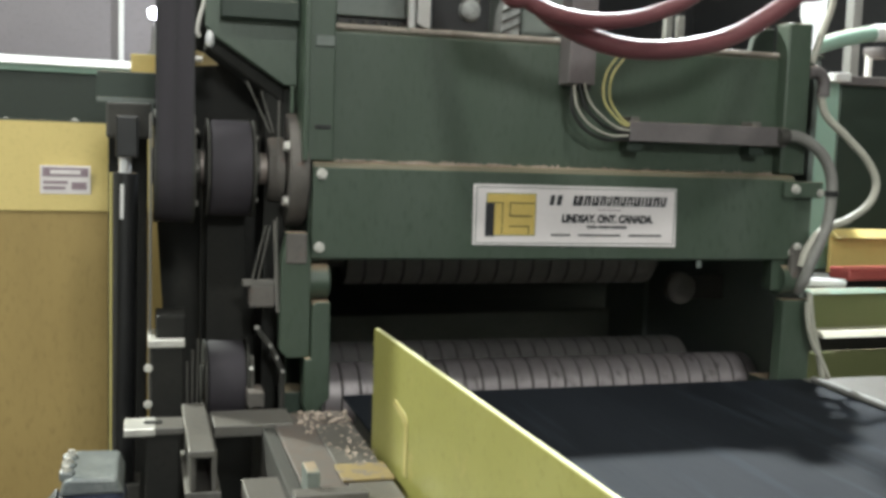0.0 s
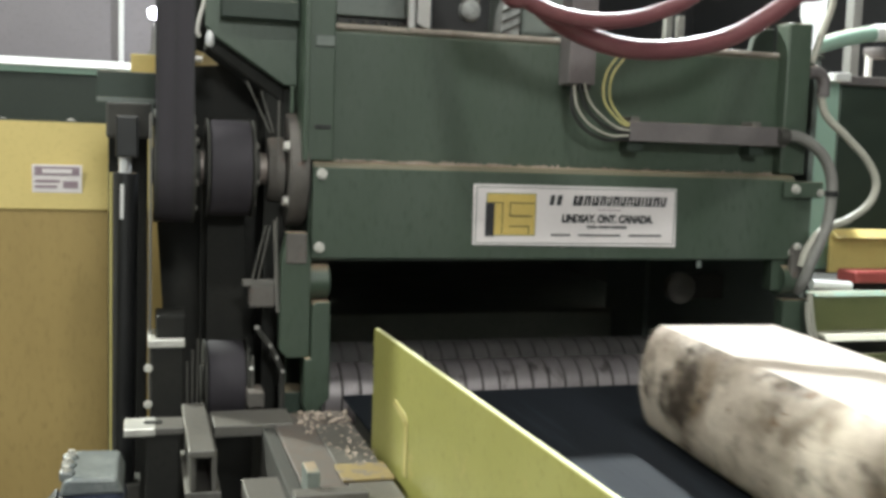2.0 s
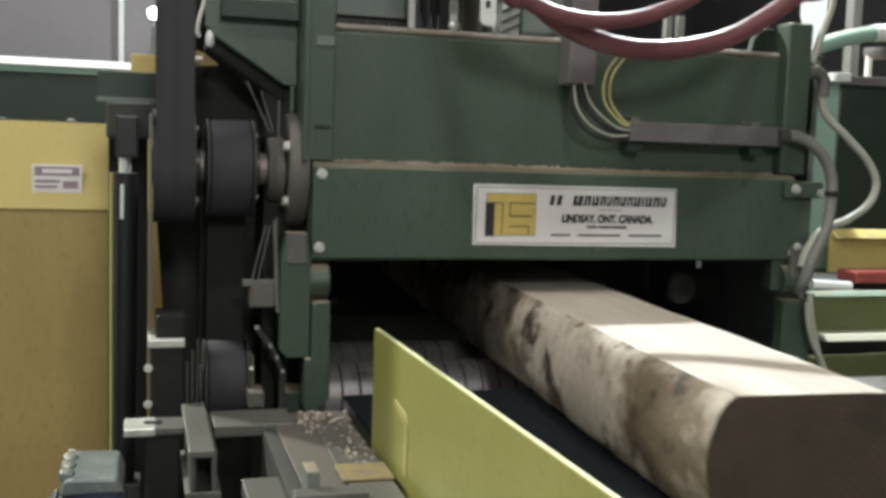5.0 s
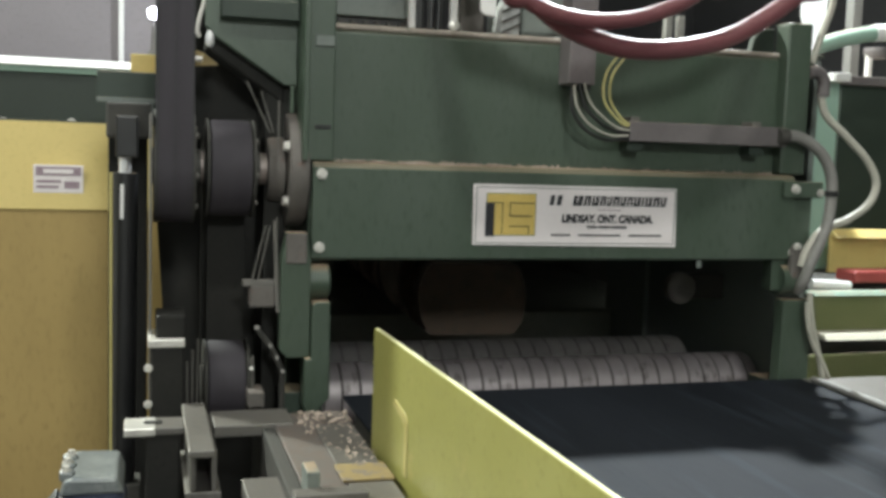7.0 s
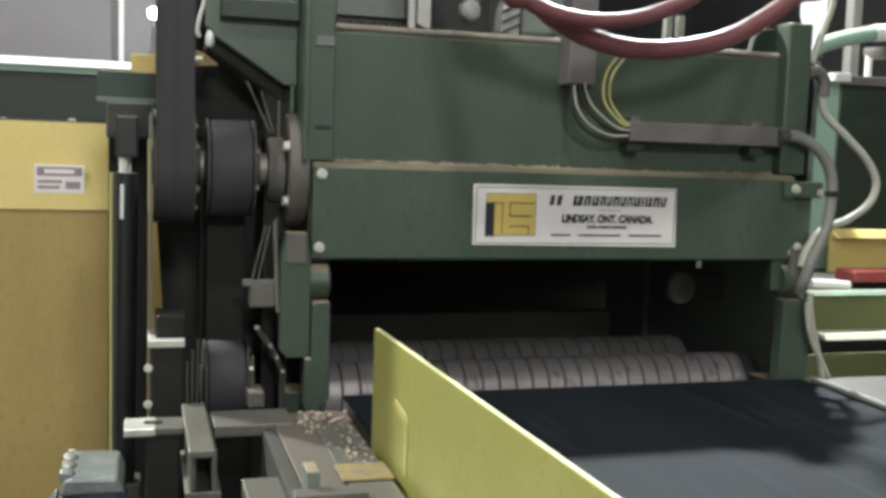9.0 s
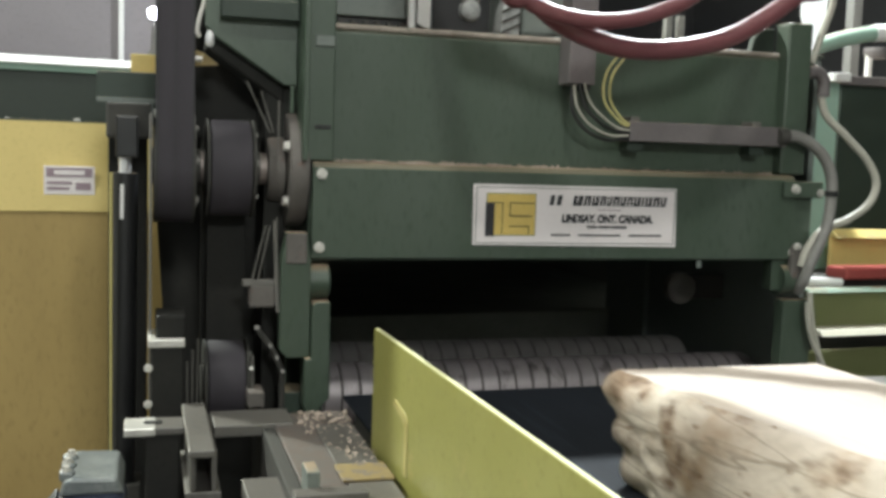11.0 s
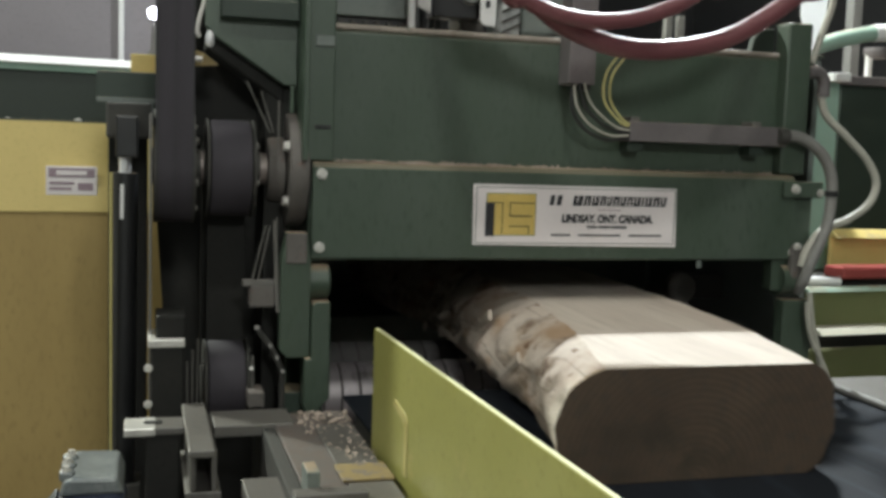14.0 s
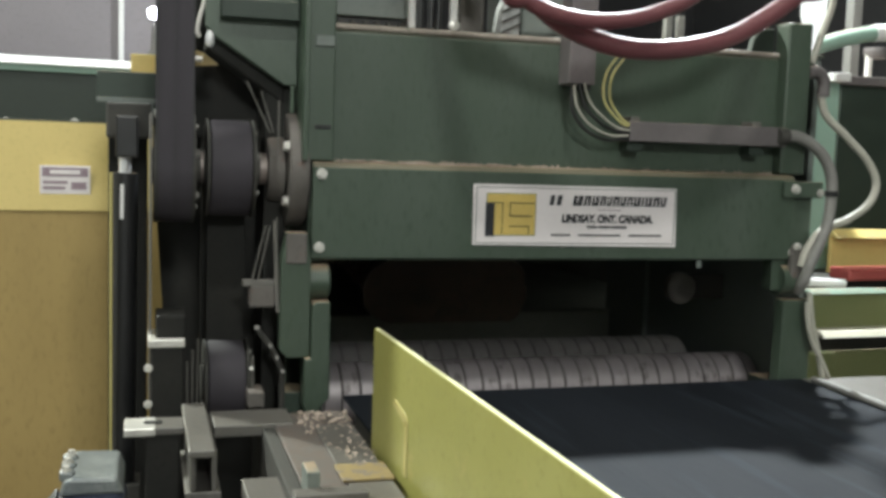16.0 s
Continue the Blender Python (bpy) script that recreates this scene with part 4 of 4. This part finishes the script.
saw = thing("saw_box", PIV, "swivelling saw box with yellow guards and mesh panels", "sawmill machine")
SX = 0.126
part("lower_panel", box(-1.7, SX, 1.4, 1.44, 0.05, 1.323, 0.004), SHADED_OCHRE, saw, "ochre-yellow lower guard panel, weaker light in its colour")
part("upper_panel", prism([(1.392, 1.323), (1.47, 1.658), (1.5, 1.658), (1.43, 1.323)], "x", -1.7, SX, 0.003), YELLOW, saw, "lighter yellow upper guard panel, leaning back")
ds = part("danger_label", box(-0.400, -0.221, 1.405, 1.412, 1.387, 1.493, 0.001), SIGNWHITE, saw, "small white warning label")
LX0, LX1 = -0.400, -0.221
LZ0, LZ1 = 1.387, 1.493
for u0, u1, w0, w1, m in ((0.05, 0.95, 0.62, 0.93, MAUVE), (0.2, 0.8, 0.7, 0.85, SIGNWHITE), (0.06, 0.55, 0.36, 0.46, MAUVE), (0.06, 0.5, 0.16, 0.26, MAUVE), (0.62, 0.92, 0.16, 0.42, MAUVE)):
    part("word_bar", box(LX0 + (LX1 - LX0) * u0, LX0 + (LX1 - LX0) * u1, 1.403 - (0.001 if m is SIGNWHITE else 0), 1.4055, LZ0 + (LZ1 - LZ0) * w0, LZ0 + (LZ1 - LZ0) * w1, 0), m, ds)
bz0, bz1 = 1.663, 1.857
beam = part("beam", box(-2.2, 0.5, 1.75, 1.95, bz0, bz1, 0.006), BEAMGREEN, saw, "dark green cross beam")
part("beam_skirt", box(-2.2, 0.5, 1.47, 1.75, bz0 - 0.008, bz0, 0.002), BEAMGREEN, saw)
# Mint and white strips paint the glare along the beam's top flange.
part("beam_glare_fringe", box(-2.2, -0.045, 1.735, 2.0, bz1, 1.883, 0.002), MINT, saw, "mint green strip for the lower fringe of the glare")
part("beam_glare", prism([(1.71, 1.883), (1.75, 1.916), (2.0, 1.916), (2.0, 1.883)], "x", -2.2, -0.045, 0.006), WHITE, saw, "white strip standing for the glare on the beam's top flange")
for px in ((-0.281, 1.745, 1.657), (-0.540, 1.745, 1.651)):
    bolt(px, (0, -1, 0), 0.014, beam)
part("left_housing", box(-1.7, SX, 1.5, 2.9, 0.05, 1.64, 0.004), DKGREEN, saw)
part("tunnel_roof", box(0.3, 2.6, 1.5, 3.3, 1.36, 1.9, 0.004), VOID, saw)
part("tunnel_wall", box(0.28, 0.42, 1.5, 3.3, 0.1, 1.36, 0.004), VOID, saw)
part("tunnel_wall", box(2.45, 2.6, 1.5, 3.3, 0.1, 1.36, 0.004), VOID, saw)
part("tunnel_bed", box(0.42, 2.45, 1.4, 3.3, 0.7, 0.9, 0.004), VOID, saw)
part("pedestal", box(0.9, 2.0, 1.7, 2.6, 0, 0.7, 0.01), SOOT, saw)
GX0, GX1 = 3.072, 4.6
gz = {"top": 0.978, "bar": 0.781, "low": 0.642, "foot": 0.501}
part("mesh_panel", box(GX0, GX1, 1.36, 1.375, gz["bar"], gz["top"], 0.002), OLIVE, saw, "olive green expanded-metal panel")
def lattice(x0, x1, y, z0, z1, pitch=0.034):
    bm = bmesh.new()
    h = z1 - z0
    x = x0 - h * 2
    while x < x1:
        for a, b in (((x, z0), (x + h * 2, z1)), ((x, z1), (x + h * 2, z0))):
            u0, u1 = max(0, (x0 - x) / (2 * h)), min(1, (x1 - x) / (2 * h))
            if u1 > u0:
                p = (a[0] + (b[0] - a[0]) * u0, y, a[1] + (b[1] - a[1]) * u0)
                q = (a[0] + (b[0] - a[0]) * u1, y, a[1] + (b[1] - a[1]) * u1)
                rod(p, q, 0.0045, 4, bm)
        x += pitch
    return bm


lat = part("expanded_metal", lattice(GX0, GX1, 1.355, gz["bar"], gz["top"]), OLIVE_BAR, saw, "olive expanded-metal lattice")
tagged(lat, kind="stuff")
lat = part("expanded_metal", lattice(GX0 + 0.05, GX1, 1.495, gz["foot"] - 0.02, gz["low"]), OLIVE_BAR, saw, "olive expanded-metal lattice")
tagged(lat, kind="stuff")
part("top_flange", prism([(1.33, gz["top"] - 0.014), (1.35, gz["top"] + 0.003), (1.42, gz["top"] + 0.003), (1.42, gz["top"] - 0.014)], "x", GX0, GX1, 0.003), MINT, saw, "pale mint top flange")
part("middle_rail", prism([(1.22, gz["bar"] - 0.012), (1.25, gz["bar"] + 0.014), (1.37, gz["bar"] + 0.014), (1.37, gz["bar"] - 0.012)], "x", GX0, GX1, 0.004), CREAM, saw, "pale middle rail")
part("lower_mesh", box(GX0 + 0.05, GX1, 1.5, 1.515, gz["foot"] - 0.02, gz["low"], 0.002), OLIVE, saw, "olive green expanded-metal panel")
part("dark_recess", box(GX0 - 0.2, GX1, 1.56, 1.6, 0.05, gz["bar"] - 0.02, 0.002), SOOT, saw)
part("red_bar", box(3.385, GX1, 1.45, 1.6, 1.008, 1.068, 0.012), REDPAINT, saw, "red painted bar")
part("white_cylinder", rod((3.130, 1.450, 1.008), (3.353, 1.450, 0.996), 0.024, 20), WHITE, saw, "white rounded tube", smooth=True)
part("right_leg", box(GX0 + 0.05, GX0 + 0.15, 1.6, 1.8, 0, 0.9, 0.004), SOOT, saw)
part("right_body", box(2.6, 4.6, 1.62, 2.9, 0.05, 1.0, 0.004), SOOT, saw)

# ---- things on the far side ----
yg = thing("yellow_rail_guard", (3.761, 1.900, 1.044), "yellow painted steel guard with a bright top rail", "guard")
part("panel", box(3.605, 5.2, 1.95, 1.97, 0, 1.200, 0.003), YELLOW, yg)
part("top_rail", prism([(1.89, 1.193), (1.95, 1.237), (1.99, 1.237), (1.99, 1.193)], "x", 3.605, 5.2, 0.004), YELLOW, yg, "brighter yellow top rail")
mp = thing("mint_column", (3.620, 2.050, 1.026), "mint green painted steel column", "column")
part("column", box(3.517, 3.708, 2.1, 2.3, 0, 2.048, 0.006), MINT, mp)
part("flange_line", box(3.543, 3.554, 2.096, 2.1, 0, 2.048, 0), DKGREEN, mp)
part("cap", box(3.598, 3.700, 2.0, 2.2, 2.039, 2.084, 0.004), WHITE, mp)
cb = thing("control_cabinet", (4.184, 2.400, 1.223), "dark green steel control cabinet", "cabinet")
part("body", box(3.946, 6.2, 2.4, 3.2, 0, 2.054, 0.008), DKGREEN, cb)
part("lid", box(3.869, 6.2, 2.36, 3.2, 2.054, 2.107, 0.006), GREYBOX, cb)
mt = part("pipe", hose([(3.375, 1.900, 2.194), (3.511, 1.900, 2.240), (3.684, 1.900, 2.280), (3.844, 1.900, 2.302), (4.229, 1.900, 2.351)], 0.042, 16), MINT, smooth=True)
part("sleeve", rod((3.737, 1.900, 2.290), (4.081, 1.900, 2.332), 0.047, 18), WHITE, mt, "white sleeve", smooth=True)
tagged(mt, "mint green painted pipe hung from the roof", "pipe")
part("hanger", rod((3.935, 1.900, 2.311), (3.935, 1.9, 7.0), 0.008, 8), STEEL, mt)
st = thing("steel_post", (4.728, 3.35, 0), "galvanised steel post behind the cabinet", "post")
part("post", box(4.691, 4.765, 3.3, 3.38, 0, 5.5, 0.004), GREYHOSE, st)
fp2 = thing("pipe_flange", (4.195, 2.450, 2.203), "grey pipe flange on a short white stub", "pipe flange")
part("stub", rod((4.285, 2.6, 2.122), (4.285, 2.6, 2.259), 0.022, 16), WHITE, fp2, smooth=True)
part("disc", lathe([(2.240, 0.07), (2.281, 0.085), (2.302, 0.08)], "z", (4.340, 2.6, 0), 24), GREYBOX, fp2, smooth=True)
for x in (2.581, 2.652):
    t = thing("tie_post", (x, 2.0, 1.9), "pale steel tie post standing on the saw box", "post", "tie posts")
    part("post", box(x - 0.018, x + 0.018, 2.0, 2.04, 1.9, 2.32, 0.003), GREYHOSE, t)
bg = thing("white_bag", (2.717, 1.000, 2.141), "white plastic dust bag tapering down to the connector", "dust bag")
part("bag", prism([(2.646, 2.461), (2.647, 2.211), (2.673, 2.138), (2.680, 1.986), (2.712, 2.004), (2.772, 2.215), (2.786, 2.473)], "y", 1.0, 1.004, 0), THINWHITE, bg)
part("cord", rod((2.713, 1.002, 2.463), (2.713, 1.002, 7.0), 0.006, 8), BLACK, bg)


# ---- cants ----
def wood(name, dark, tone=1.0, ends=False, patchy=0.55, stretch=(1, 0.35, 1), cracks=False):
    m = bpy.data.materials.new(name)
    m.use_nodes = True
    t = m.node_tree
    n, ln = t.nodes, t.links
    p = n["Principled BSDF"]
    co = n.new("ShaderNodeTexCoord")
    mp = n.new("ShaderNodeMapping")
    mp.inputs["Scale"].default_value = stretch
    ln.new(co.outputs["Object"], mp.inputs[0])

    def tex(s, detail=7, rgh=0.62, dist=0.0):
        k = n.new("ShaderNodeTexNoise")
        k.inputs["Scale"].default_value, k.inputs["Detail"].default_value, k.inputs["Roughness"].default_value, k.inputs["Distortion"].default_value = s, detail, rgh, dist
        ln.new(mp.outputs[0], k.inputs["Vector"])
        return k.outputs["Fac"]

    def mix(fac, lo, hi, a, b):
        r = n.new("ShaderNodeMapRange")
        r.inputs["From Min"].default_value, r.inputs["From Max"].default_value = lo, hi
        ln.new(fac, r.inputs["Value"])
        x = n.new("ShaderNodeMix")
        x.data_type = "RGBA"
        ln.new(r.outputs[0], x.inputs[0])
        for v, s in ((a, x.inputs[6]), (b, x.inputs[7])):
            if isinstance(v, tuple):
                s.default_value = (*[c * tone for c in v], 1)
            else:
                ln.new(v, s)
        return x.outputs[2]
    base = mix(tex(5), 0.35, 0.68, (0.86, 0.58, 0.38), (0.62, 0.41, 0.27)) if ends else mix(tex(5), 0.35, 0.68, (0.69, 0.6, 0.51), (0.54, 0.445, 0.37))
    base = mix(tex(45, 5), 0.5, 0.8, base, (0.48, 0.4, 0.33))
    if ends:
        wv = n.new("ShaderNodeTexWave")
        wv.wave_type, wv.rings_direction = "RINGS", "Y"
        wv.inputs["Scale"].default_value, wv.inputs["Distortion"].default_value, wv.inputs["Detail"].default_value = 22, 1.2, 3
        ln.new(mp.outputs[0], wv.inputs["Vector"])
        base = mix(wv.outputs["Fac"], 0.3, 2.4, base, (0.35, 0.24, 0.16))
        base = mix(tex(7, 5), 0.5, 0.7, base, (0.4, 0.3, 0.2))
    if dark:
        base = mix(tex(4.2, 8, 0.62, 0.3), patchy, patchy + 0.15, base, (0.4, 0.265, 0.165) if cracks else (0.2, 0.145, 0.095))
        base = mix(tex(19, 5, 0.6, 0.4), 0.62, 0.68, base, (0.22, 0.13, 0.075))
        base = mix(tex(7.5, 9, 0.68, 0.2), patchy + 0.06, patchy + 0.17, base, (0.17, 0.105, 0.065) if cracks else (0.06, 0.044, 0.032))
    if cracks:
        k = n.new("ShaderNodeTexNoise")
        k.inputs["Scale"].default_value, k.inputs["Detail"].default_value, k.inputs["Distortion"].default_value = 4.0, 3, 0.15
        mq = n.new("ShaderNodeMapping")
        mq.inputs["Scale"].default_value, mq.inputs["Rotation"].default_value = (1, 0.22, 3.4), (radians(10), 0, 0)
        ln.new(co.outputs["Object"], mq.inputs[0])
        ln.new(mq.outputs[0], k.inputs["Vector"])
        d = n.new("ShaderNodeMath")
        d.operation = "SUBTRACT"
        d.inputs[1].default_value = 0.5
        ln.new(k.outputs["Fac"], d.inputs[0])
        e = n.new("ShaderNodeMath")
        e.operation = "ABSOLUTE"
        ln.new(d.outputs[0], e.inputs[0])
        base = mix(e.outputs[0], 0.0, 0.012, (0.33, 0.26, 0.2), base)
    ln.new(base, p.inputs["Base Color"])
    p.inputs["Roughness"].default_value = 0.72
    bp = n.new("ShaderNodeBump")
    bp.inputs["Strength"].default_value, bp.inputs["Distance"].default_value = (0.6 if dark else 0.2), 0.008
    ln.new(tex(28, 8), bp.inputs["Height"])
    ln.new(bp.outputs[0], p.inputs["Normal"])
    return m


SAWN = wood("sawn_spruce", False, 0.92, stretch=(1, 0.08, 1))
BARKED = wood("debarked_log_side", True, 0.95, patchy=0.443, stretch=(1, 1.0, 0.95))
BARKED2 = wood("torn_log_side", True, 0.92, patchy=0.47, stretch=(1, 1.0, 1.2), cracks=True)
# Tone 0.12 puts the shade on the camera-facing ends into their colour.
ENDGRAIN = wood("shaded_end_grain", False, 0.12, True, stretch=(1, 1, 1))


def between(line, y):
    """The value at y along a line of (distance from the front end, value) pairs, eased from pair to pair."""
    for (a, va), (b, vb) in zip(line, line[1:]):
        if y <= b:
            u = max(0.0, min(1.0, (y - a) / (b - a)))
            return va + (vb - va) * u
    return line[-1][1]


def cant(name, h, length, left, right, bulge, swell, flare, curve, seed, rough, torn, side_mat, label):
    """A two-sided log piece: flat top and bottom, round waney sides along two edge lines. swell: the left side's bulge, flare: how far its foot stands out. Its front end is at y = 0, its foot at z = 0."""
    t = thing(name, (0, 0, 0), label, "sawn log", "cants")
    k = 20
    us = [-1 + 2 * i / k for i in range(k + 1)]
    steps = [1 - 2 * i / 12 for i in range(1, 12)]
    spots = [(1, u) for u in us] + [(0, u) for u in steps] + [(-1, u) for u in us[::-1]] + [(0, -u - 9) for u in steps]
    n = int(length / 0.015)
    bm = bmesh.new()
    rings = []
    for j in range(n + 1):
        d = length * j / n
        y = -d
        xl, xr = between(left, d), between(right, d)
        tear, fat, toe = between(torn, d), between(swell, d), between(flare, d)
        ring = []
        for side, u in spots:
            if side == 0:
                top = u > -5
                v = u if top else u + 9
                e = 0.012
                w0, w1 = (xl + e, xr - e)
                x, z = (w0 + w1) / 2 + (w1 - w0) / 2 * v, h if top else 0.0
                if top:
                    z += noise.noise(Vector((x * 1.5, y * 0.8, seed))) * 0.002
            else:
                z = h / 2 + u * h / 2
                out = (bulge if side > 0 else fat) * (1 - abs(u) ** curve) + (0 if side > 0 else toe * (1 - u) / 2) - (0.012 if abs(u) == 1 else 0.004 * abs(u) ** 8)
                q = Vector((side * 1.7 + seed * 3, y * 1.4, z * 2.5))
                g = noise.noise(q * 1.1) * 0.012 + noise.noise(q * 4) * 0.007 * rough + noise.noise(q * 13) * 0.003 * rough
                if tear:
                    c = Vector((side + seed, y * 2.2 + z * 3, z * 6))
                    slab = math.floor((noise.noise(c) + noise.noise(c * 2.3) * 0.4) * 6) / 6
                    rag = 1 - abs(noise.noise(Vector((side - seed, y * 7 + z * 9, z * 17)))) * 2.4
                    pit = max(0, noise.noise(Vector((seed, y * 19, z * 23 + side))) - 0.15)
                    g += (slab * 0.026 + max(0, rag) * 0.016 - pit * 0.035) * tear
                g *= 1 - 0.55 * abs(u) ** 6
                x = (xr if side > 0 else xl) + side * (out + g)
            dy = (noise.noise(Vector((x * 6, seed, z * 9))) * 0.004 + (abs(u) ** 4 * 0.006 if side else 0)) * rough if j == 0 else 0
            ring.append(bm.verts.new((x, y + dy, z)))
        rings.append(ring)
    m = len(spots)
    for a, b in zip(rings, rings[1:]):
        for i in range(m):
            f = bm.faces.new((a[i], a[(i + 1) % m], b[(i + 1) % m], b[i]))
            f.smooth = True
            f.material_index = 1 if spots[i][0] == 0 or spots[(i + 1) % m][0] == 0 else 0
    if max(v for d, v in torn) > 0:
        pick = random.Random(9)
        for i in range(40):
            d = pick.choice((pick.uniform(0.8, 1.35), pick.uniform(1.3, 2.3)))
            z, ln = pick.uniform(0.015, h - 0.04), pick.uniform(0.05, 0.2)
            x = between(left, d) - between(swell, d) * (1 - abs(2 * z / h - 1) ** curve) - between(flare, d) * (1 - z / h) - pick.uniform(-0.008, 0.012)
            pm = pose(x, -d, z, pick.uniform(-40, 25), 0, pick.uniform(-6, 14))
            sp = bmesh.new()
            bmesh.ops.create_cone(sp, cap_ends=True, segments=5, radius1=pick.uniform(0.004, 0.017), radius2=0.001, depth=ln, matrix=pm @ Matrix.Rotation(radians(90 if pick.random() < 0.5 else -90), 4, "X") @ Matrix.Diagonal((0.45, 1.4, 1, 1)))
            part("splinter", sp, SAWN, t)
    for r, idx in ((rings[0], 2), (rings[-1], 3)):
        f = bm.faces.new(r)
        f.material_index = idx
    bmesh.ops.recalc_face_normals(bm, faces=bm.faces[:])
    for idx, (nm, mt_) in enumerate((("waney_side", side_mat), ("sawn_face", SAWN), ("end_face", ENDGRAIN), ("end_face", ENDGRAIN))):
        sub = bm.copy()
        bmesh.ops.delete(sub, geom=[f for f in sub.faces if f.material_index != idx], context="FACES")
        for f in sub.faces:
            f.material_index = 0
        part(nm, sub, mt_, t)
    bm.free()
    return t


cant_a = cant("cant", 0.265, 3.56, [(0, -0.167), (1.0, -0.185), (3.56, -0.185)], [(0, 0.167), (1.0, 0.15), (2.6, 0.145), (3.56, 0.15)], 0.04, [(0, 0.04), (4, 0.04)], [(0, 0), (4, 0)], 2.2, 1.7, 0.8, [(0, 0), (4, 0)], BARKED, "pale debarked log, flat-sawn top, dark bark patches on its sides")
cant_b = cant("cant", 0.245, 2.85, [(0, -0.235), (0.3, -0.2), (0.6, -0.125), (0.88, -0.03), (1.2, 0.0), (1.6, -0.04), (2.0, -0.055), (2.4, -0.12), (2.85, -0.235)],
              [(0, 0.245), (0.4, 0.3), (0.85, 0.33), (1.2, 0.405), (1.9, 0.42), (2.4, 0.375), (2.85, 0.285)], 0.045, [(0, 0.02), (0.8, 0.03), (1.2, 0.06), (1.9, 0.1), (2.4, 0.105), (2.85, 0.092)], [(0, -0.03), (0.4, 0.02), (0.8, 0.09), (1.2, 0.1), (1.9, 0.06), (2.4, 0.02), (2.85, 0.0)], 2.6, 5.2, 1.0,
              [(0, 1.0), (0.15, 0.7), (0.25, 0.12), (0.75, 0.15), (0.95, 1.2), (1.3, 1.3), (2.0, 1.0), (2.4, 0.7), (2.85, 0.4)], BARKED2, "broad pale log with flat-sawn top and torn splintered sides")


def along(rows, x, yaw, z):
    return [(t, pose(x, y, z, 0, 0, yaw)) for t, y in rows]


def spin(ob, degrees_per_second, until=16.0):
    rows = []
    n = int(until / 0.1)
    for i in range(n + 1):
        rows.append((i * 0.1, Matrix.Translation(ORIGIN[ob]) @ Matrix.Rotation(radians(degrees_per_second * i * 0.1), 4, "X")))
    walk(ob, rows)


def motions():
    za = BELT_Z + 0.001
    # front end of each cant along the feed line
    walk(cant_a, along([(0, -4.3), (1.0, -2.7), (1.5, -1.52), (1.6, -1.25), (1.7, -1.0), (1.8, -0.85), (2.0, -0.54), (2.2, -0.27), (2.4, -0.07), (2.6, 0.08), (3.2, 0.62), (4.2, 1.58), (6.3, 3.58), (6.5, 3.78), (7.0, 4.3), (9.0, 6.2), (11.0, 7.9), (12.0, 8.4), (16, 8.45)], 1.385, -3.3, za))
    walk(cant_b, along([(0, -6.9), (9.0, -2.85), (10.5, -1.4), (11.4, -0.48), (11.8, -0.07), (12.0, 0.09), (12.5, 0.53), (13.0, 0.99), (13.5, 1.47), (14.0, 1.96), (14.3, 2.23), (14.6, 2.54), (14.9, 2.83), (16.0, 3.85)], 1.17, -0.8, za))
    # the saw box swivels about its pivot
    walk(saw, [(t, Matrix.Translation(PIV) @ Matrix.Rotation(radians(4.4 * s), 4, "Z")) for t, s in
               ((0, 0.6), (0.5, 0.6), (0.6, 0.52), (0.7, 0.28), (0.8, 0.12), (0.95, 0.0), (4.2, 0.0), (6.5, 0.03), (7.0, 0.1), (8.0, 0.15), (9.2, 0.2), (10.3, 0.6), (11.3, 0.93), (12, 1.0), (13.9, 1.0), (14.5, 0.92), (15, 0.82), (15.5, 0.68), (16, 0.58))])
    # press roller and lifting block go up out of the way
    up = ORIGIN[press]
    walk(press, [(t, Matrix.Translation(up + Vector((0, 0, h)))) for t, h in ((0, 0), (0.5, 0.0), (0.65, 0.12), (16, 0.12))])
    lb = ORIGIN[lift]
    walk(lift, [(t, Matrix.Translation(lb + Vector((0, 0, h)))) for t, h in ((0, 0), (3.9, 0), (4.2, 0.03), (5.0, 0.15), (6.2, 0.3), (8.0, 0.3), (8.2, 0), (13.6, 0), (14.0, 0.05), (14.5, 0.13), (15.2, 0.3), (16, 0.3))])
    sp = ORIGIN[switch_plate]
    walk(switch_plate, [(t, Matrix.Translation(sp + Vector((0, 0, h)))) for t, h in ((0, 0.12), (3.5, 0.12), (3.8, 0.03), (4.0, 0.008), (4.2, 0.0), (6.7, 0.0), (7.6, 0.12), (13.0, 0.12), (13.3, 0.05), (13.6, 0.01), (14.0, 0.0), (14.8, 0.0), (15.6, 0.12), (16, 0.12))])
    for ob in (roll_front, roll_back):
        spin(ob, 640)
    for ob in (pul_a, pul_b, pul_c):
        spin(ob, 430)


motions()
